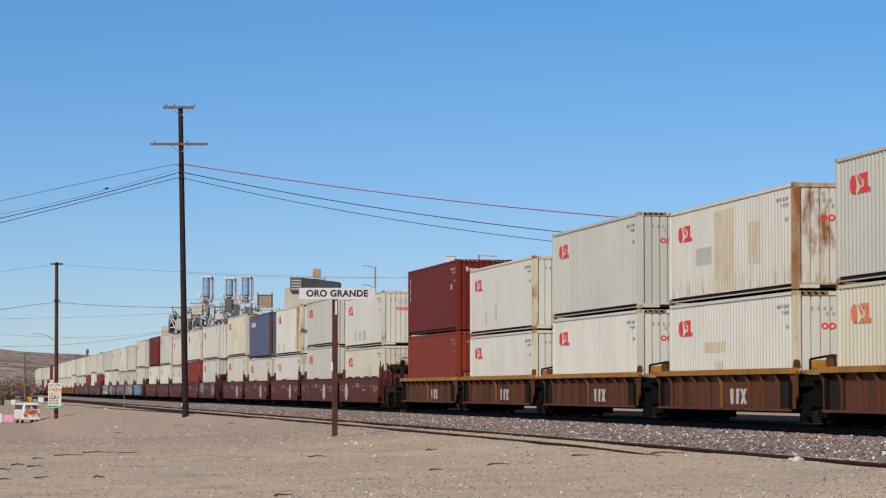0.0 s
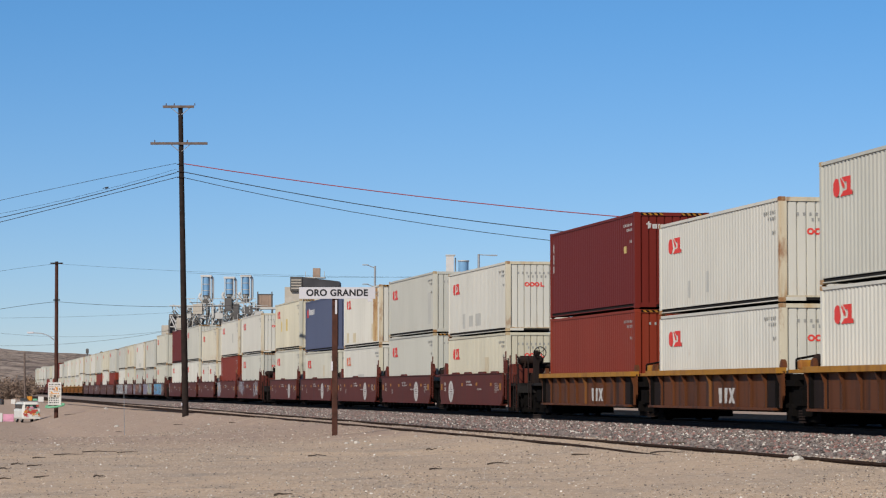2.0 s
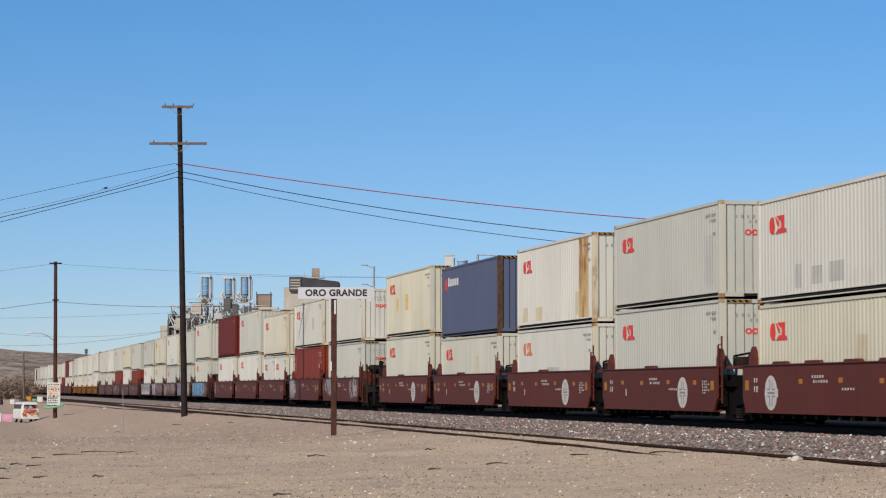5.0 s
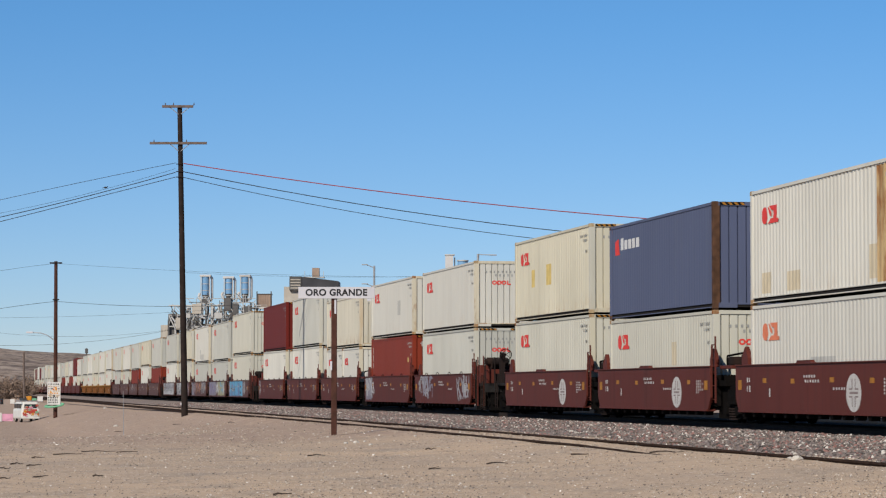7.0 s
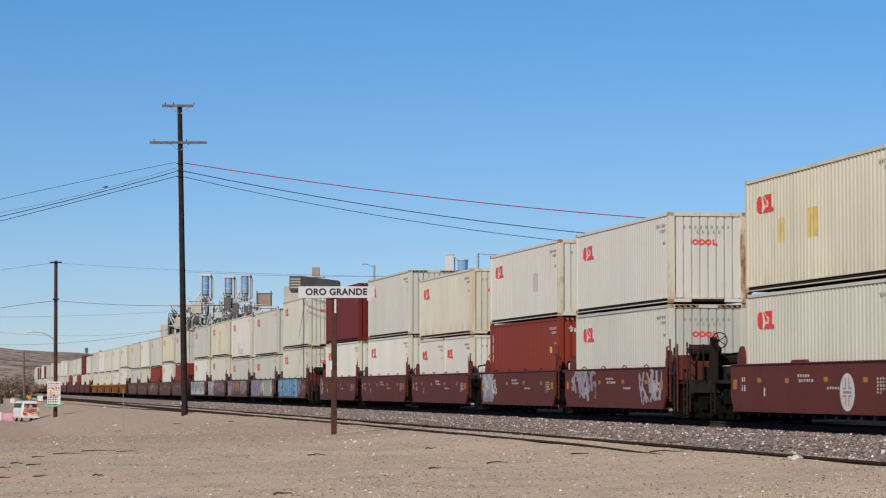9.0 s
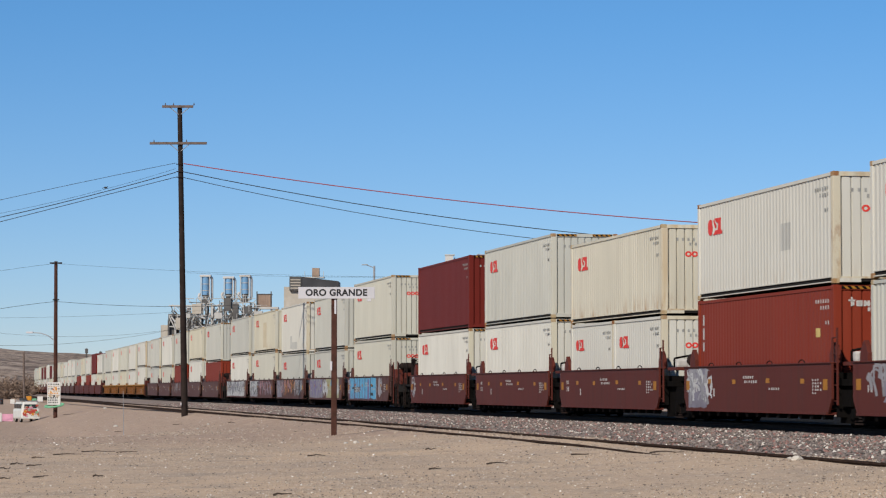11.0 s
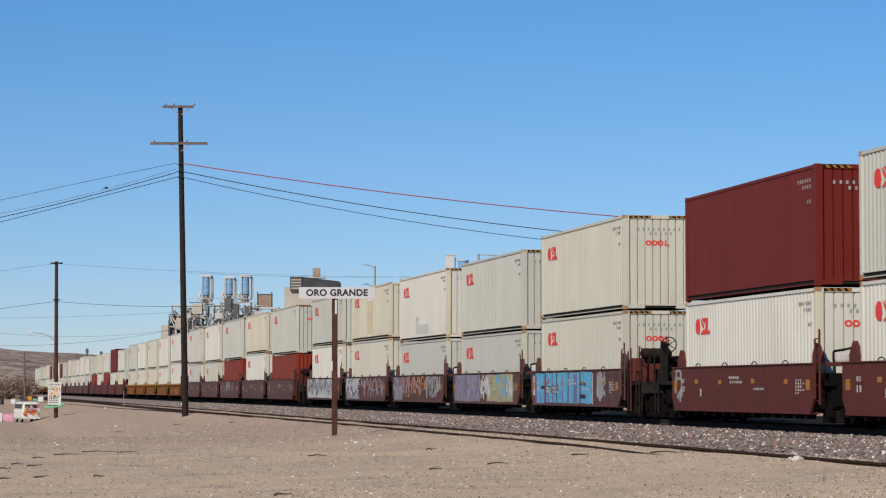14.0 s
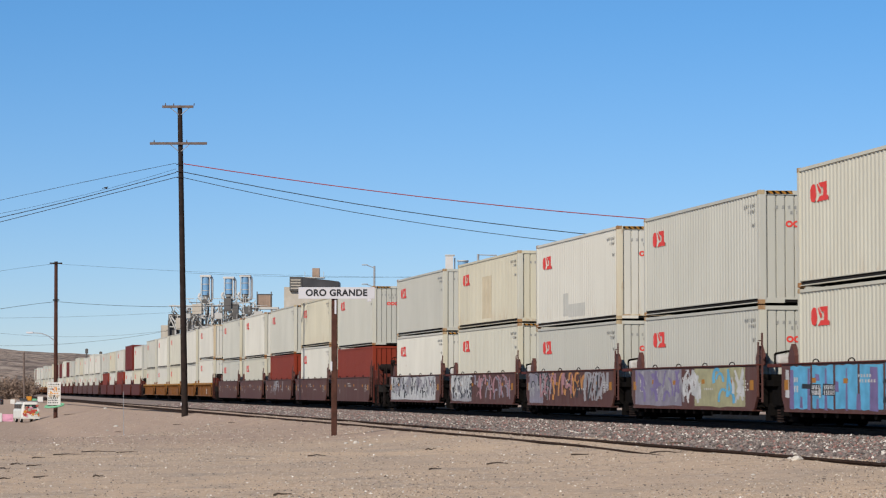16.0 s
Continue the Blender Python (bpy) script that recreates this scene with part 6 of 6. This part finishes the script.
def chunk(x, y, size, label, mat=PALE, name="rock"):
    q = on_earth(x, y)
    ob_bm = bmesh.new()
    bmesh.ops.create_icosphere(ob_bm, subdivisions=2, radius=size)
    for v in ob_bm.verts:
        v.co *= 1 + 0.35 * noise.noise(v.co * (2.2 / size) + Vector((x, y, 0)))
        v.co.z = v.co.z * 0.6
    ob = part(name, ob_bm, mat)
    ob.location = (q.x, q.y, q.z + size * 0.25)
    tagged(ob, label, name, "litter on the sand")


for x, y, sz in ((1410, 815, 0.20), (1430, 813, 0.13), (1398, 813, 0.10), (630, 785, 0.16), (612, 786, 0.12), (622, 781, 0.10), (645, 783, 0.09), (186, 724, 0.35), (205, 756, 0.3), (190, 763, 0.18), (350, 760, 0.12), (1333, 842, 0.08), (368, 752, 0.14), (520, 733, 0.12), (735, 773, 0.09), (580, 775, 0.1), (656, 789, 0.12), (1302, 786, 0.1)):
    chunk(x, y, sz * 0.5, "pale broken stone lying on the sand")


def timber(x, y, length, turn):
    q = on_earth(x, y)
    ob = place("timber_offcut", q.x, q.y, "weathered timber offcut lying by the siding", "timber", "litter on the sand", turn, z=q.z)
    part("beam", box(bmesh.new(), -length / 2, length / 2, -0.05, 0.05, -0.02, 0.07, 0.01), PLANK, ob)


for x, y, n, a in ((1330, 788, 1.2, 20), (1195, 788, 0.9, 35), (1430, 778, 1.0, 50), (1218, 770, 0.5, 60)):
    timber(x, y, n * 0.5, a)


# ---------------------------------------------------------------- loose stones
def pebbles(name, pts, sizes, mat, label, category):
    """Angular stones of eight faces each, in one mesh."""
    rg = np.random.default_rng(11)
    n = len(pts)
    base = np.array([(1, 0, 0), (-1, 0, 0), (0, 1, 0), (0, -1, 0), (0, 0, 1), (0, 0, -1)], float)
    v = base[None] * rg.uniform(0.55, 1.25, (n, 6, 1)) * sizes[:, None, None]
    v[:, :, 2] *= 0.7
    a = rg.uniform(0, 6.28, n)
    tilt = rg.uniform(-0.7, 0.7, n)
    x, y, z = v[:, :, 0].copy(), v[:, :, 1].copy(), v[:, :, 2].copy()
    x, z = x * np.cos(tilt)[:, None] - z * np.sin(tilt)[:, None], x * np.sin(tilt)[:, None] + z * np.cos(tilt)[:, None]
    v[:, :, 0] = x * np.cos(a)[:, None] - y * np.sin(a)[:, None]
    v[:, :, 1] = x * np.sin(a)[:, None] + y * np.cos(a)[:, None]
    v[:, :, 2] = z
    v += pts[:, None, :]
    tri = np.array([(4, 0, 2), (4, 2, 1), (4, 1, 3), (4, 3, 0), (5, 2, 0), (5, 1, 2), (5, 3, 1), (5, 0, 3)])
    f = (tri[None] + 6 * np.arange(n)[:, None, None]).reshape(-1, 3)
    data = bpy.data.meshes.new(name)
    data.from_pydata(v.reshape(-1, 3).tolist(), [], f.tolist())
    data.materials.append(mat)
    tagged(new(name, data), label, category, kind="stuff")


def stone_material(name, stops):
    m, n, l, b = material(name, 0.9)
    g = n.new("ShaderNodeNewGeometry")
    r = n.new("ShaderNodeValToRGB")
    r.color_ramp.interpolation = "CONSTANT"
    while len(r.color_ramp.elements) < len(stops):
        r.color_ramp.elements.new(0.5)
    for e, (p, c) in zip(r.color_ramp.elements, stops):
        e.position, e.color = p, (*c, 1)
    l.new(g.outputs["Random Per Island"], r.inputs[0])
    l.new(mixed(n, l, ramp(n, l, noisy(n, l, 20, vary=False), 0.3, 0.7), r.outputs[0], (0.6, 0.58, 0.55), "MULTIPLY"), b.inputs["Base Color"])
    return m


ROCKS = stone_material("crushed stone", [(0.0, (0.245, 0.205, 0.185)), (0.24, (0.165, 0.14, 0.132)), (0.45, (0.285, 0.245, 0.22)), (0.60, (0.30, 0.165, 0.145)), (0.76, (0.11, 0.098, 0.092)), (0.915, (0.66, 0.62, 0.56))])
GRIT = stone_material("desert pebbles", [(0.0, (0.56, 0.455, 0.355)), (0.25, (0.48, 0.395, 0.315)), (0.5, (0.38, 0.32, 0.26)), (0.66, (0.60, 0.52, 0.43)), (0.76, (0.20, 0.17, 0.145)), (0.96, (0.82, 0.78, 0.72))])


def scatter_ballast(count):
    rg = np.random.default_rng(21)
    ss = -28 + 190 * rg.random(count) ** 1.5
    side = np.where(rg.random(count) < 0.86, rg.uniform(1.35, 5.4, count), rg.uniform(5.2, 7.2, count))
    th, x, y = (np.interp(ss, LINE_S, k) for k in (LINE_TH, LINE_X, LINE_Y))
    off = HALF_W - side
    z = BALLAST_TOP + np.interp(side, [1.62, 5.2, 7.15], [0.0, -0.09, -0.16])
    pts = np.stack([x + off * np.cos(th), y - off * np.sin(th), z + 0.012], 1)
    pebbles("ballast_stones", pts, 0.022 + 0.042 * rg.random(count) ** 1.6, ROCKS, "loose grey, white and reddish crushed ballast stones", "ballast")


def scatter_grit(count):
    rg = np.random.default_rng(22)
    d = 27 + 199 * rg.random(count) ** 2.0
    x = d * rg.uniform(-0.175, 0.175, count)
    a, p = x * U.x + d * U.y, x * R.x + d * R.y
    keep = p < 16.4
    patch = np.array([noise.noise((px * 0.25, py * 0.08, 7)) for px, py in zip(x, d)])
    keep &= rg.random(count) < np.clip(0.55 + 0.8 * patch, 0.3, 1)
    x, d, a, p = x[keep], d[keep], a[keep], p[keep]
    z = ground_height(a, p)
    bump = np.array([0.02 * noise.noise((i * 0.5, j * 0.35, 0)) + 0.03 * noise.noise((i * 0.12, j * 0.1, 3)) for i, j in zip(x, d)])
    sizes = np.clip(0.006 + 0.008 * rg.exponential(1.0, len(x)), 0, 0.04) * np.clip(d / 70, 0.8, 1.15)
    pebbles("gravel", np.stack([x, d, z + bump + 0.004], 1), sizes, GRIT, "loose pebbles scattered over the sand", "gravel")


scatter_ballast(52000)
scatter_grit(200000)


# ---------------------------------------------------------------- what moves
def motions():
    times = [k * 1.0 for k in range(17)]
    for ws, x in WHEELS:
        rows = [(k / FPS, Matrix.Translation((x, 0, RAIL_TOP - WELL_FLOOR + 0.42)) @ Matrix.Rotation(-gone(k / FPS) / 0.42, 4, "Y")) for k in range(16 * FPS + 1)]
        walk(ws, rows)
    for ob, s, dx, z in MOVERS:
        walk(ob, [(t, on_line(s - gone(t), 0, z) @ Matrix.Translation((dx, 0, 0))) for t in times])


motions()
